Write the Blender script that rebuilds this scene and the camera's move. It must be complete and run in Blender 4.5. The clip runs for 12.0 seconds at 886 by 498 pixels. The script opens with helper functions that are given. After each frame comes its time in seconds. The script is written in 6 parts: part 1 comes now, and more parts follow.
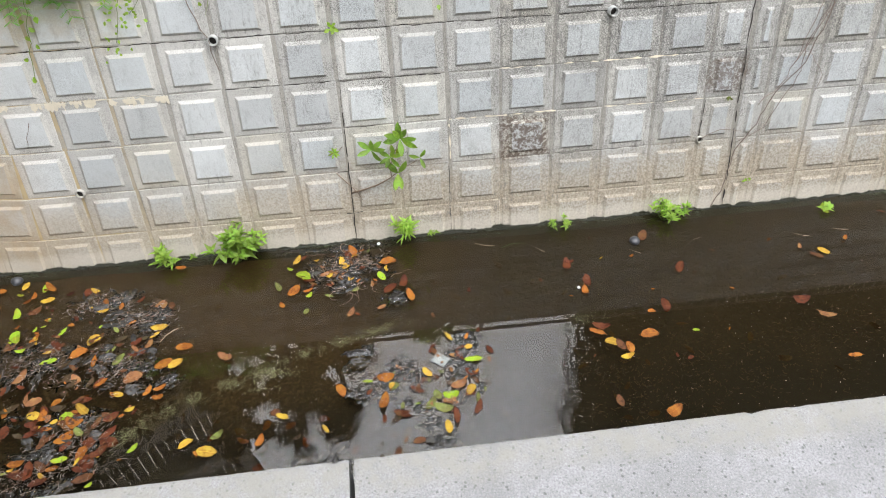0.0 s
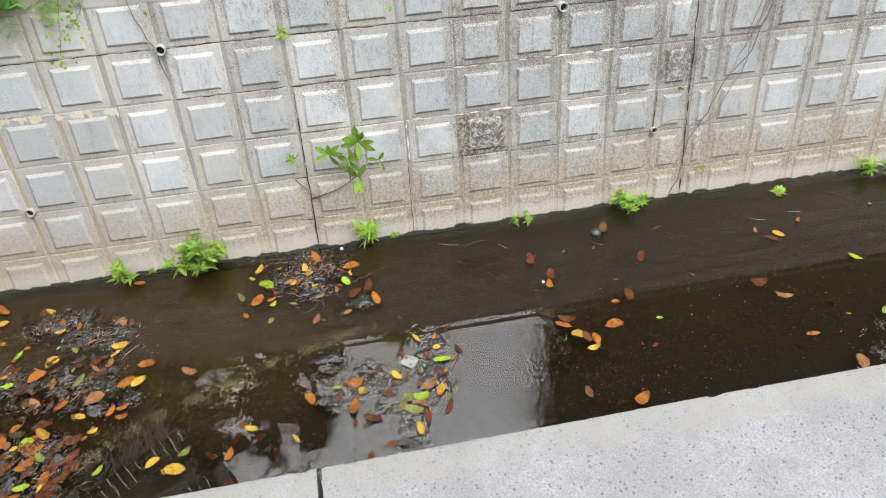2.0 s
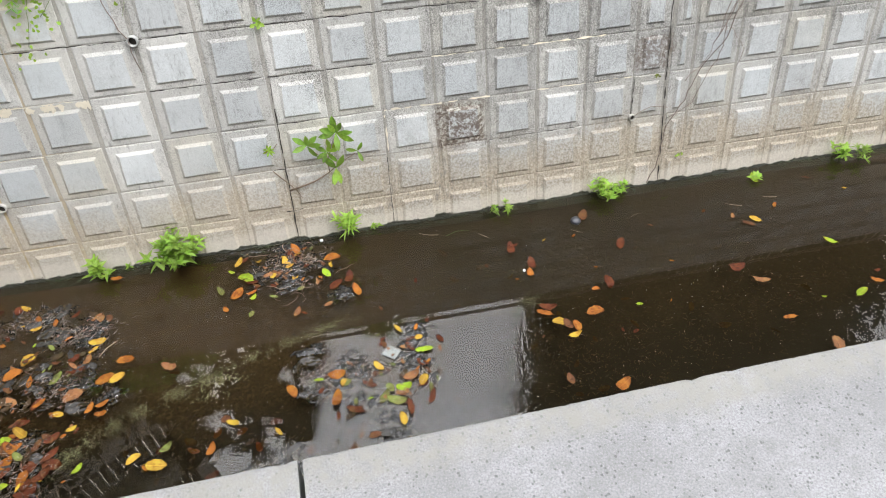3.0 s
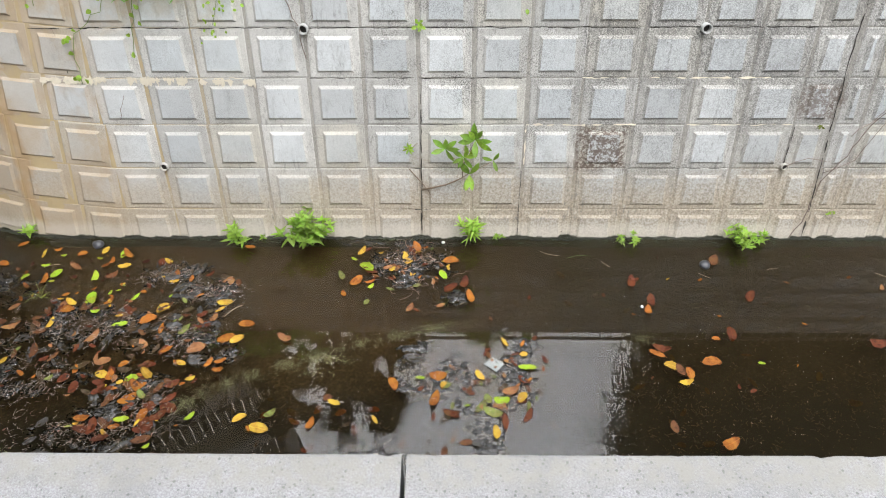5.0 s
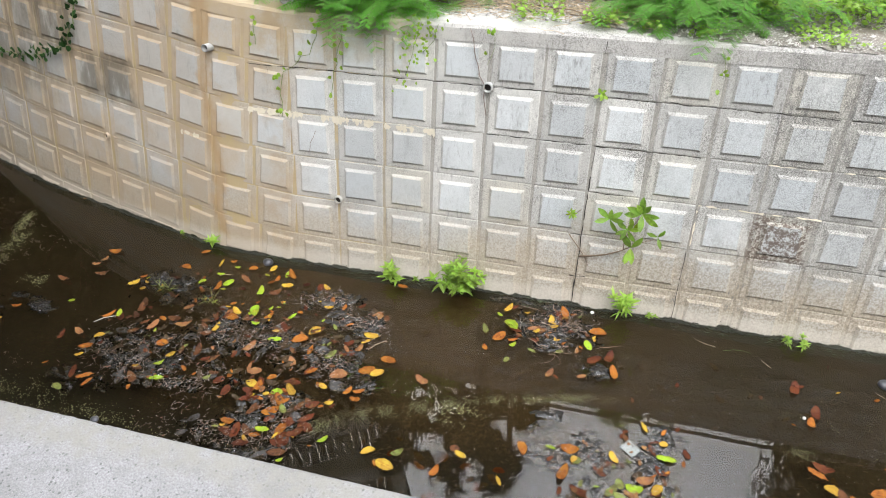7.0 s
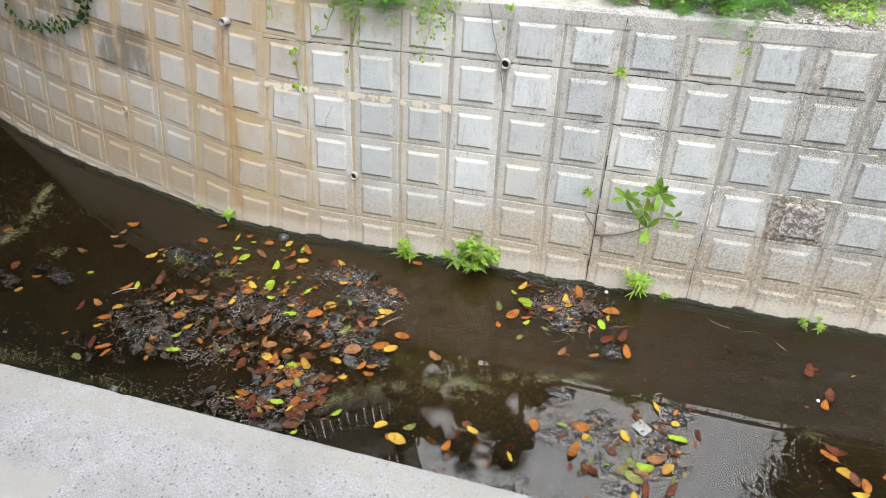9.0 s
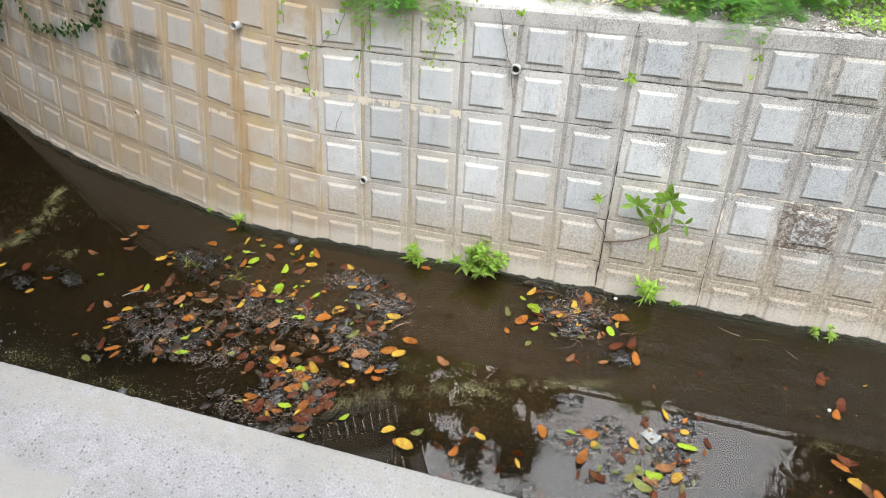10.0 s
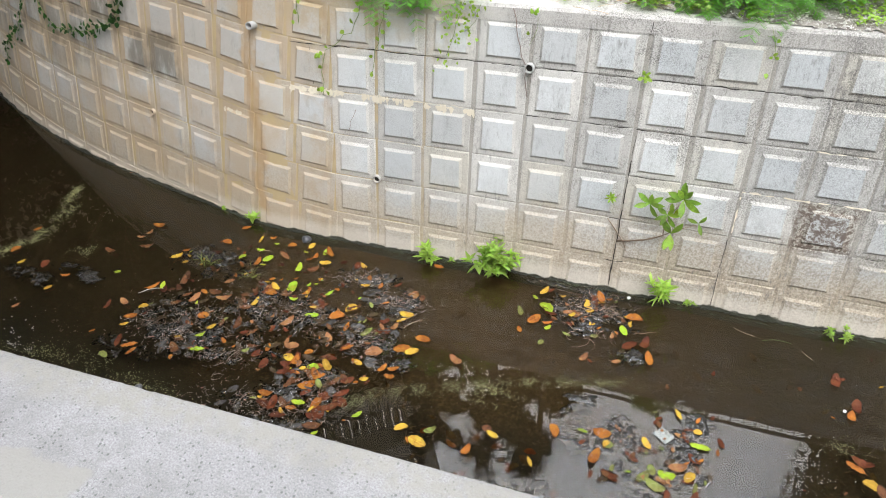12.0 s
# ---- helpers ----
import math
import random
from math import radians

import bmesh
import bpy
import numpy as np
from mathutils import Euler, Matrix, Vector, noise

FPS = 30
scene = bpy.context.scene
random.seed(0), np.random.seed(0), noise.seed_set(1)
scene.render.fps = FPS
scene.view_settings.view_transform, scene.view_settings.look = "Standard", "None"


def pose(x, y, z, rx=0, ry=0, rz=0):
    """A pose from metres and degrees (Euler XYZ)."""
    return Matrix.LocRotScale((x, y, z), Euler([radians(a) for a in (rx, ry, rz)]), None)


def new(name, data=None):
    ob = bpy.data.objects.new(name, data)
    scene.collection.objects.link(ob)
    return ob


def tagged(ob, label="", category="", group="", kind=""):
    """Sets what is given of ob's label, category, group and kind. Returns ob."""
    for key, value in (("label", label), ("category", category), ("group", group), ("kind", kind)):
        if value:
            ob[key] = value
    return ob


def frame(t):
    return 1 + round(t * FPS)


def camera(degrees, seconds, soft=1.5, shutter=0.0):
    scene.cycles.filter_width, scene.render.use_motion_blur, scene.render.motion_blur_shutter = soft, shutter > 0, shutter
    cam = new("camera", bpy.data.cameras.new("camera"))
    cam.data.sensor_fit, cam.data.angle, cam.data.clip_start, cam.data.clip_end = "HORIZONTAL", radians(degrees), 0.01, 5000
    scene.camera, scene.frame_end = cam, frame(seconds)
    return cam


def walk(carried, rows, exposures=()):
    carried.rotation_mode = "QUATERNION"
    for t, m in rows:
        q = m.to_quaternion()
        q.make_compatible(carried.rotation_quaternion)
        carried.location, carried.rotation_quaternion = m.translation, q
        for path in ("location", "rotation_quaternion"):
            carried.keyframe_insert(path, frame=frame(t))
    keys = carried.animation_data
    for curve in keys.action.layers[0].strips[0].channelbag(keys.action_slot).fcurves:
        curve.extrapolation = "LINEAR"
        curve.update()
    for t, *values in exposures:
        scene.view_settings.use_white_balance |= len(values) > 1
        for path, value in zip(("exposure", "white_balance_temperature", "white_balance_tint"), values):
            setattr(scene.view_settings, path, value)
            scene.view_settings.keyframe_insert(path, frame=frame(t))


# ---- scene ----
cam = camera(65.9, 12.0, soft=1.0)
ROWS = [
    (0.0, 0.266, -3.987, 3.997, 43.73, 0.74, -6.97),
    (0.5, 0.271, -3.988, 3.999, 43.79, 0.79, -7.28),
    (1.0, 0.270, -3.988, 3.998, 43.93, 0.86, -7.92),
    (1.5, 0.276, -3.989, 3.999, 43.98, 0.95, -9.22),
    (2.0, 0.293, -3.986, 3.992, 43.73, 0.73, -10.97),
    (2.5, 0.299, -3.988, 3.985, 43.29, 0.35, -12.40),
    (2.7, 0.303, -3.988, 3.981, 43.17, 0.27, -12.68),
    (4.3, 0.298, -3.983, 3.978, 42.23, -0.10, -9.78),
    (4.5, 0.283, -3.981, 3.975, 42.46, -0.12, -7.75),
    (5.0, 0.224, -3.981, 3.999, 43.91, 0.38, 0.50),
    (5.5, 0.144, -3.983, 4.001, 46.92, 0.95, 9.56),
    (6.0, 0.098, -3.988, 4.014, 48.92, 1.38, 13.56),
    (6.5, 0.110, -3.993, 4.010, 49.50, 1.80, 14.64),
    (7.0, 0.111, -3.997, 4.011, 48.98, 1.85, 14.89),
    (9.0, 0.108, -4.001, 4.011, 47.15, 2.09, 16.27),
    (9.5, 0.103, -3.998, 4.010, 47.32, 2.21, 16.73),
    (10.0, 0.098, -4.000, 4.008, 47.60, 2.19, 17.06),
    (10.5, 0.099, -4.004, 4.013, 47.94, 2.27, 17.47),
    (11.0, 0.097, -4.011, 4.015, 48.11, 2.39, 17.86),
    (11.5, 0.104, -4.011, 4.011, 47.89, 2.63, 18.02),
    (12.0, 0.102, -4.014, 4.014, 47.58, 2.76, 18.00),
]
EXPOSURES = [(0.0, -0.60), (4.5, -0.58), (6.0, -0.51), (12.0, -0.50)]
walk(cam, [(t, pose(x, y, z, rx, ry, rz)) for t, x, y, z, rx, ry, rz in ROWS], EXPOSURES)

# ---- light: an overcast sky with a soft, high sun ----
SUN_UP, SUN_ROUND = radians(56), radians(140)
world = bpy.data.worlds.new("overcast_sky")
scene.world = world
world.use_nodes = True
wn, wl = world.node_tree.nodes, world.node_tree.links
sky = wn.new("ShaderNodeTexSky")
sky.sky_type, sky.sun_disc, sky.sun_elevation, sky.sun_rotation = "NISHITA", False, SUN_UP, SUN_ROUND
sky.air_density, sky.dust_density, sky.ozone_density = 1.0, 6.0, 1.0
cloud = wn.new("ShaderNodeMixRGB")
cloud.inputs[0].default_value = 0.8
cloud.inputs[2].default_value = (19.6, 19.9, 21.0, 1)
wl.new(sky.outputs[0], cloud.inputs[1])
up = wn.new("ShaderNodeSeparateXYZ")
wl.new(wn.new("ShaderNodeTexCoord").outputs["Generated"], up.inputs[0])
steep = wn.new("ShaderNodeMath")
steep.operation = "POWER"
steep.use_clamp = True
steep.inputs[1].default_value = 1.8
wl.new(up.outputs[2], steep.inputs[0])
rise = wn.new("ShaderNodeMapRange")
for _i, _v in enumerate((0.0, 1.0, 0.18, 7.9)):
    rise.inputs[_i + 1].default_value = _v
wl.new(steep.outputs[0], rise.inputs[0])
glare = wn.new("ShaderNodeMapRange")
for _i, _v in enumerate((-1.0, 1.0, 0.58, 1.42)):
    glare.inputs[_i + 1].default_value = _v
wl.new(up.outputs[1], glare.inputs[0])
veil = wn.new("ShaderNodeMath")
veil.operation = "MULTIPLY"
wl.new(rise.outputs[0], veil.inputs[0])
wl.new(glare.outputs[0], veil.inputs[1])
dome = wn.new("ShaderNodeMixRGB")
dome.blend_type = "MULTIPLY"
dome.inputs[0].default_value = 1.0
wl.new(cloud.outputs[0], dome.inputs[1])
wl.new(veil.outputs[0], dome.inputs[2])
wl.new(dome.outputs[0], wn["Background"].inputs[0])
wn["Background"].inputs[1].default_value = 0.077
sun = new("sun", bpy.data.lights.new("sun", "SUN"))
sun.data.energy, sun.data.angle, sun.data.color = 0.95, radians(40), (1.0, 0.96, 0.88)
sun.matrix_world = pose(0, 0, 30, 90 - 56, 0, 40)

# ---- materials ----


class Nodes:
    """A short way to wire a node material."""

    def __init__(self, name, rough=0.8, metal=0.0):
        self.m = bpy.data.materials.new(name)
        self.m.use_nodes = True
        self.t = self.m.node_tree
        self.b = self.t.nodes["Principled BSDF"]
        self.b.inputs["Roughness"].default_value = rough
        self.b.inputs["Metallic"].default_value = metal
        self.pos = self.t.nodes.new("ShaderNodeNewGeometry").outputs["Position"]
        self.rand = self.t.nodes.new("ShaderNodeObjectInfo").outputs["Random"]

    def put(self, socket, value):
        if isinstance(value, (int, float)):
            socket.default_value = value
        elif isinstance(value, tuple):
            socket.default_value = (*value, 1.0) if len(value) == 3 and len(socket.default_value) == 4 else value
        else:
            self.t.links.new(value, socket)

    def noise(self, scale, detail=4, rough=0.6, vec=None, stretch=None, warp=0.0):
        n = self.t.nodes.new("ShaderNodeTexNoise")
        n.inputs["Scale"].default_value, n.inputs["Detail"].default_value = scale, detail
        n.inputs["Roughness"].default_value, n.inputs["Distortion"].default_value = rough, warp
        v = vec or self.pos
        if stretch:
            k = self.t.nodes.new("ShaderNodeVectorMath")
            k.operation = "MULTIPLY"
            self.put(k.inputs[0], v)
            k.inputs[1].default_value = stretch
            v = k.outputs[0]
        self.put(n.inputs["Vector"], v)
        return n.outputs["Fac"]

    def cells(self, scale, feature="F1", vec=None):
        n = self.t.nodes.new("ShaderNodeTexVoronoi")
        n.feature = feature
        n.inputs["Scale"].default_value = scale
        self.put(n.inputs["Vector"], vec or self.pos)
        return n.outputs["Distance"]

    def step(self, value, lo, hi, a=0.0, b=1.0):
        n = self.t.nodes.new("ShaderNodeMapRange")
        n.interpolation_type = "SMOOTHSTEP"
        self.put(n.inputs[0], value)
        for i, x in enumerate((lo, hi, a, b)):
            n.inputs[i + 1].default_value = x
        return n.outputs[0]

    def calc(self, op, a, b=0.0):
        n = self.t.nodes.new("ShaderNodeMath")
        n.operation = op
        self.put(n.inputs[0], a)
        self.put(n.inputs[1], b)
        return n.outputs[0]

    def mix(self, fac, a, b, blend="MIX"):
        n = self.t.nodes.new("ShaderNodeMixRGB")
        n.blend_type = blend
        for s, v in zip(n.inputs, (fac, a, b)):
            self.put(s, v)
        return n.outputs[0]

    def axis(self, i):
        n = self.t.nodes.new("ShaderNodeSeparateXYZ")
        self.put(n.inputs[0], self.pos)
        return n.outputs[i]

    def bump(self, height, strength=0.5, distance=0.01, under=None):
        n = self.t.nodes.new("ShaderNodeBump")
        n.inputs["Strength"].default_value, n.inputs["Distance"].default_value = strength, distance
        self.put(n.inputs["Height"], height)
        if under is not None:
            self.put(n.inputs["Normal"], under)
        self.put(self.b.inputs["Normal"], n.outputs[0])
        return n.outputs[0]

    def box(self, x0, x1, z0, z1, soft=0.08, wobble=0.12):
        """A mask over a stretch of the wall, with a ragged edge."""
        w = self.calc("MULTIPLY", self.calc("SUBTRACT", self.noise(6.0, 5), 0.5), wobble * 4)
        x, z = self.calc("ADD", self.axis(0), w), self.calc("ADD", self.axis(2), w)
        m = self.calc("MULTIPLY", self.step(x, x0 - soft, x0 + soft), self.step(x, x1 + soft, x1 - soft))
        return self.calc("MULTIPLY", m, self.calc("MULTIPLY", self.step(z, z0 - soft, z0 + soft), self.step(z, z1 + soft, z1 - soft)))

    def done(self, colour, rough=None):
        self.put(self.b.inputs["Base Color"], colour)
        if rough is not None:
            self.put(self.b.inputs["Roughness"], rough)
        return self.m


def block_concrete(name, base, smooth, coarse=1.0):
    """Old cast concrete of the wall's blocks: smooth panel faces, coarse borders; stains, algae, rust and lime where they lie."""
    k = Nodes(name, 0.85)
    tone = k.mix(k.step(k.rand, 0.0, 1.0), tuple(c * 0.80 for c in base), tuple(min(1, c * 1.12) for c in base))
    other = k.calc("FRACT", k.calc("MULTIPLY", k.rand, 7.31))
    tone = k.mix(k.step(other, 0.55, 0.95, 0.0, 0.35 if smooth else 0.7), tone, (base[0] * 0.95, base[1] * 0.90, base[2] * 0.78))
    cool = k.calc("FRACT", k.calc("MULTIPLY", k.rand, 13.7))
    tone = k.mix(k.step(cool, 0.45, 0.9, 0.0, 0.55 if smooth else 0.2), tone, (base[0] * 0.89, base[1] * 0.93, base[2] * 0.96))
    cloudy = k.noise(5.0, 6, 0.65)
    c = k.mix(k.step(cloudy, 0.3, 0.7, 0.0, 0.45), tone, tuple(c * 0.74 for c in base))
    worn = k.step(k.calc("ADD", k.axis(0), k.calc("MULTIPLY", k.noise(1.1, 4), 1.2)), -0.9, 1.5, 0.35, 1.0)
    grain = k.noise(120.0, 4, 0.8)
    c = k.mix(k.calc("MULTIPLY", worn, k.step(grain, 0.42, 0.60, 0.0, 0.42 if smooth else 0.6)), c, (base[0] * 0.5, base[1] * 0.5, base[2] * 0.48))
    blot = k.calc("MULTIPLY", k.step(k.noise(120.0, 5, 0.85), 0.46, 0.58), k.step(k.noise(2.6, 6, 0.75), 0.42, 0.66, 0.08, 1.0))
    c = k.mix(k.calc("MULTIPLY", k.calc("MULTIPLY", blot, k.calc("MINIMUM", 1.0, k.calc("MULTIPLY", worn, 1.35 * coarse))), 0.55 if smooth else 0.92), c, (0.10, 0.096, 0.087))
    pits = k.cells(60.0)
    c = k.mix(k.step(pits, 0.22, 0.1, 0.0, 0.15 if smooth else 0.35), c, (0.14, 0.135, 0.12))
    # warm silt and the tide zone
    z, x = k.axis(2), k.axis(0)
    ragged = k.calc("ADD", z, k.calc("MULTIPLY", k.calc("SUBTRACT", k.noise(2.2, 5), 0.5), 0.7))
    c = k.mix(k.step(ragged, 0.68, 0.30, 0.0, 0.62 if smooth else 0.75), c, (0.45, 0.385, 0.285))
    silt = k.calc("MULTIPLY", k.step(ragged, 0.85, 0.35), k.step(k.noise(55.0, 6, 0.85), 0.44, 0.58))
    c = k.mix(k.calc("MULTIPLY", silt, k.step(x, -1.5, 1.2, 0.35, 0.75)), c, (0.19, 0.155, 0.11))
    crumb = k.calc("MULTIPLY", k.step(ragged, 0.8, 0.4), k.step(k.noise(38.0, 5, 0.8), 0.57, 0.63))
    c = k.mix(k.calc("MULTIPLY", crumb, 0.55), c, (0.60, 0.56, 0.48))
    warm = k.calc("MULTIPLY", k.step(x, -2.0, -3.0), k.step(k.noise(1.6, 5), 0.3, 0.6, 0.25, 1.0))
    c = k.mix(k.calc("MULTIPLY", warm, k.step(ragged, 1.25, 0.75, 0.42, 0.78) if smooth else 0.95), c, (0.43, 0.338, 0.228))
    if coarse > 1:
        c = k.mix(k.calc("MULTIPLY", k.step(x, -1.3, -1.9), k.step(k.noise(3.0, 4), 0.38, 0.55, 0.2, 0.85)), c, (0.47, 0.37, 0.20))
    # vertical weather streaks
    streak = k.noise(1.0, 6, 0.7, stretch=(9.0, 9.0, 0.9))
    c = k.mix(k.step(streak, 0.55, 0.75, 0.0, 0.4), c, (0.17, 0.165, 0.15))
    fine = k.noise(1.0, 5, 0.75, stretch=(46.0, 46.0, 2.6))
    c = k.mix(k.calc("MULTIPLY", k.step(fine, 0.52, 0.68), k.calc("MULTIPLY", k.step(x, -2.4, -0.6), k.step(k.noise(2.0, 4), 0.4, 0.6, 0.1, 0.6 if smooth else 0.8))), c, (0.16, 0.155, 0.14))
    # black algae over the upper courses
    speck = k.step(k.noise(105.0, 5, 0.85), 0.44, 0.56)
    dark = k.calc("MULTIPLY", k.step(x, 0.3, 2.0), k.step(z, 0.45, 1.4))
    dark = k.calc("MULTIPLY", dark, k.step(k.noise(1.7, 5, 0.7), 0.34, 0.62, 0.1 if smooth else 0.4, 1.0))
    c = k.mix(k.calc("MULTIPLY", k.calc("MULTIPLY", dark, speck), 0.5 if smooth else 0.85), c, (0.095, 0.093, 0.085))
    patch = k.calc("MAXIMUM", k.box(1.18, 1.57, 0.585, 0.925, 0.025, 0.04), k.calc("MULTIPLY", k.box(2.80, 3.09, 0.98, 1.25, 0.04, 0.06), 0.8))
    # streaked grime patches in the bend; broader darkening over its upper far left
    bend_dark = k.calc("MAXIMUM", k.box(-4.62, -3.98, 1.08, 1.47, 0.06, 0.06), k.calc("MAXIMUM", k.box(-5.3, -4.6, 1.42, 2.4, 0.10, 0.10), k.calc("MULTIPLY", k.box(-9.5, -5.0, 0.95, 2.4, 0.25, 0.2), 0.7)))
    bend_dark = k.calc("MULTIPLY", bend_dark, k.step(k.noise(1.0, 5, 0.6, stretch=(9.0, 9.0, 1.3)), 0.36, 0.60, 0.15, 1.0))
    c = k.mix(k.calc("MULTIPLY", bend_dark, 0.72), c, (0.125, 0.108, 0.080))
    c = k.mix(k.calc("MULTIPLY", patch, k.calc("MULTIPLY", k.step(k.noise(30.0, 6, 0.85), 0.44, 0.52), 0.88)), c, (0.095, 0.066, 0.048))
    run = k.calc("MULTIPLY", k.step(k.noise(1.0, 5, 0.7, stretch=(24.0, 24.0, 1.4)), 0.50, 0.66), k.calc("MULTIPLY", k.step(x, 0.5, 1.3), k.step(z, 0.9, 1.7)))
    c = k.mix(k.calc("MULTIPLY", k.calc("MULTIPLY", run, k.step(k.noise(60.0, 4, 0.8), 0.40, 0.58, 0.25, 1.0)), 0.55 if smooth else 0.8), c, (0.115, 0.115, 0.11))
    ochre = k.calc("MULTIPLY", k.box(-3.3, -1.35, 1.72, 2.4, 0.10, 0.14), k.step(k.noise(4.0, 5, 0.7), 0.34, 0.6, 0.15, 1.0))
    c = k.mix(k.calc("MULTIPLY", ochre, 0.45 if smooth else 0.75), c, (0.44, 0.35, 0.22))
    # rust-coloured wash down the seam by the bend
    rust = k.calc("MULTIPLY", k.box(-3.20, -3.08, -0.2, 2.4, 0.05, 0.07), k.step(k.noise(2.5, 5, 0.65, stretch=(2.0, 2.0, 0.6)), 0.28, 0.52, 0.2, 1.0))
    c = k.mix(k.calc("MULTIPLY", rust, 0.75), c, (0.40, 0.27, 0.135))
    runs = k.calc("MULTIPLY", k.box(-2.62, -2.42, -0.1, 2.2, 0.04, 0.06), k.step(k.noise(4.0, 4), 0.4, 0.6))
    c = k.mix(k.calc("MULTIPLY", runs, 0.4), c, (0.36, 0.25, 0.13))
    # pale scour above the water, green-black slime in it
    wet = k.calc("ADD", z, k.calc("MULTIPLY", k.calc("SUBTRACT", k.noise(9.0, 5), 0.5), 0.08))
    c = k.mix(k.calc("MULTIPLY", k.step(wet, 0.16, 0.08), 0.5), c, (0.62, 0.58, 0.50))
    c = k.mix(k.step(wet, 0.022, 0.006), c, (0.04, 0.042, 0.028))
    rough = k.step(wet, 0.01, 0.04, 0.25, 0.88)
    k.bump(k.noise(140.0, 3, 0.7), 0.35 if smooth else 0.8, 0.003, k.bump(k.noise(22.0, 4, 0.6), 0.35, 0.006))
    return k.done(c, rough)


BLOCK_FACE = block_concrete("panel_concrete", (0.562, 0.588, 0.587), True)
BLOCK_EDGE = block_concrete("border_concrete", (0.585, 0.58, 0.545), False)
MORTAR = block_concrete("mortar", (0.45, 0.435, 0.395), False, 1.3)


def slab_concrete():
    """Washed, light grey paving concrete: fine stone, worn pale patches, pits, a dirty rim and a smooth mended spot."""
    k = Nodes("slab_concrete", 0.85)
    c = k.mix(k.step(k.noise(2.4, 7, 0.7), 0.38, 0.62), (0.25, 0.25, 0.255), (0.18, 0.18, 0.18))
    c = k.mix(k.step(k.noise(17.0, 6, 0.75), 0.45, 0.66, 0.0, 0.6), c, (0.16, 0.16, 0.155))
    c = k.mix(k.step(k.noise(150.0, 5, 0.85), 0.45, 0.57, 0.0, 0.7), c, (0.125, 0.125, 0.122))
    c = k.mix(k.step(k.cells(120.0), 0.30, 0.14, 0.0, 0.30), c, (0.36, 0.36, 0.365))
    grit = k.calc("MULTIPLY", k.step(k.cells(62.0), 0.34, 0.20), k.step(k.noise(40.0, 4, 0.7), 0.49, 0.55))
    c = k.mix(k.calc("MULTIPLY", grit, 0.8), c, (0.07, 0.075, 0.07))
    pit = k.calc("MULTIPLY", k.step(k.cells(13.0), 0.11, 0.06), k.step(k.noise(5.0, 3), 0.48, 0.58))
    c = k.mix(k.calc("MULTIPLY", pit, 0.8), c, (0.10, 0.098, 0.09))
    y = k.axis(1)
    rim = k.calc("ADD", y, k.calc("MULTIPLY", k.calc("SUBTRACT", k.noise(5.0, 6, 0.7), 0.5), 0.22))
    c = k.mix(k.calc("MULTIPLY", k.step(rim, -3.17, -3.07), k.step(k.noise(22.0, 5, 0.7), 0.35, 0.6, 0.2, 0.75)), c, (0.20, 0.195, 0.17))
    w = k.calc("MULTIPLY", k.calc("SUBTRACT", k.noise(9.0, 4), 0.5), 0.12)
    spot = k.calc("MULTIPLY", k.step(k.calc("ADD", k.axis(0), w), -1.36, -1.39), k.step(k.calc("ADD", k.axis(0), w), -1.78, -1.75))
    spot = k.calc("MULTIPLY", k.calc("MULTIPLY", spot, k.step(k.calc("ADD", y, w), -3.72, -3.68)), k.step(k.calc("ADD", y, w), -3.325, -3.34))
    c = k.mix(k.calc("MULTIPLY", spot, 0.85), c, (0.20, 0.197, 0.18))
    k.bump(k.calc("SUBTRACT", k.cells(120.0), k.calc("MULTIPLY", pit, 2.0)), 0.55, 0.003, k.bump(k.noise(32.0, 5), 0.4, 0.006))
    return k.done(c)


SLAB = slab_concrete()


def mud():
    k = Nodes("channel_mud", 0.7)
    c = k.mix(k.step(k.noise(2.2, 6, 0.65), 0.35, 0.7), (0.040, 0.028, 0.012), (0.021, 0.015, 0.007))
    c = k.mix(k.step(k.noise(26.0, 6, 0.8, warp=0.6), 0.48, 0.62, 0.0, 0.8), c, (0.088, 0.064, 0.032))
    c = k.mix(k.step(k.noise(60.0, 4, 0.8), 0.50, 0.60, 0.0, 0.85), c, (0.010, 0.008, 0.005))
    green = k.calc("MULTIPLY", k.step(k.axis(1), -0.75, -0.15), k.step(k.noise(3.5, 5, 0.7), 0.40, 0.62))
    c = k.mix(k.calc("MULTIPLY", green, 0.8), c, (0.040, 0.048, 0.011))
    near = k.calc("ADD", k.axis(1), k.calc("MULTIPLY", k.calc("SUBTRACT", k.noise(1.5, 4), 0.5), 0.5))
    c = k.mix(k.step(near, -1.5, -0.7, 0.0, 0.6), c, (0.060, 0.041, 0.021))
    # darker to the right and in the bend
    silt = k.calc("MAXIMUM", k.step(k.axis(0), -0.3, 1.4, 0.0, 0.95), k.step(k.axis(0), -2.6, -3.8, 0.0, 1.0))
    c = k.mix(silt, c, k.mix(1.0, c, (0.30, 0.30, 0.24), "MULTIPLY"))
    # the near wall's shade on the bed, painted in as near-black
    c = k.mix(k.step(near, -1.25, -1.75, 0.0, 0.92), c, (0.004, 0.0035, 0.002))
    k.bump(k.noise(18.0, 6, 0.7), 0.7, 0.02)
    return k.done(c)


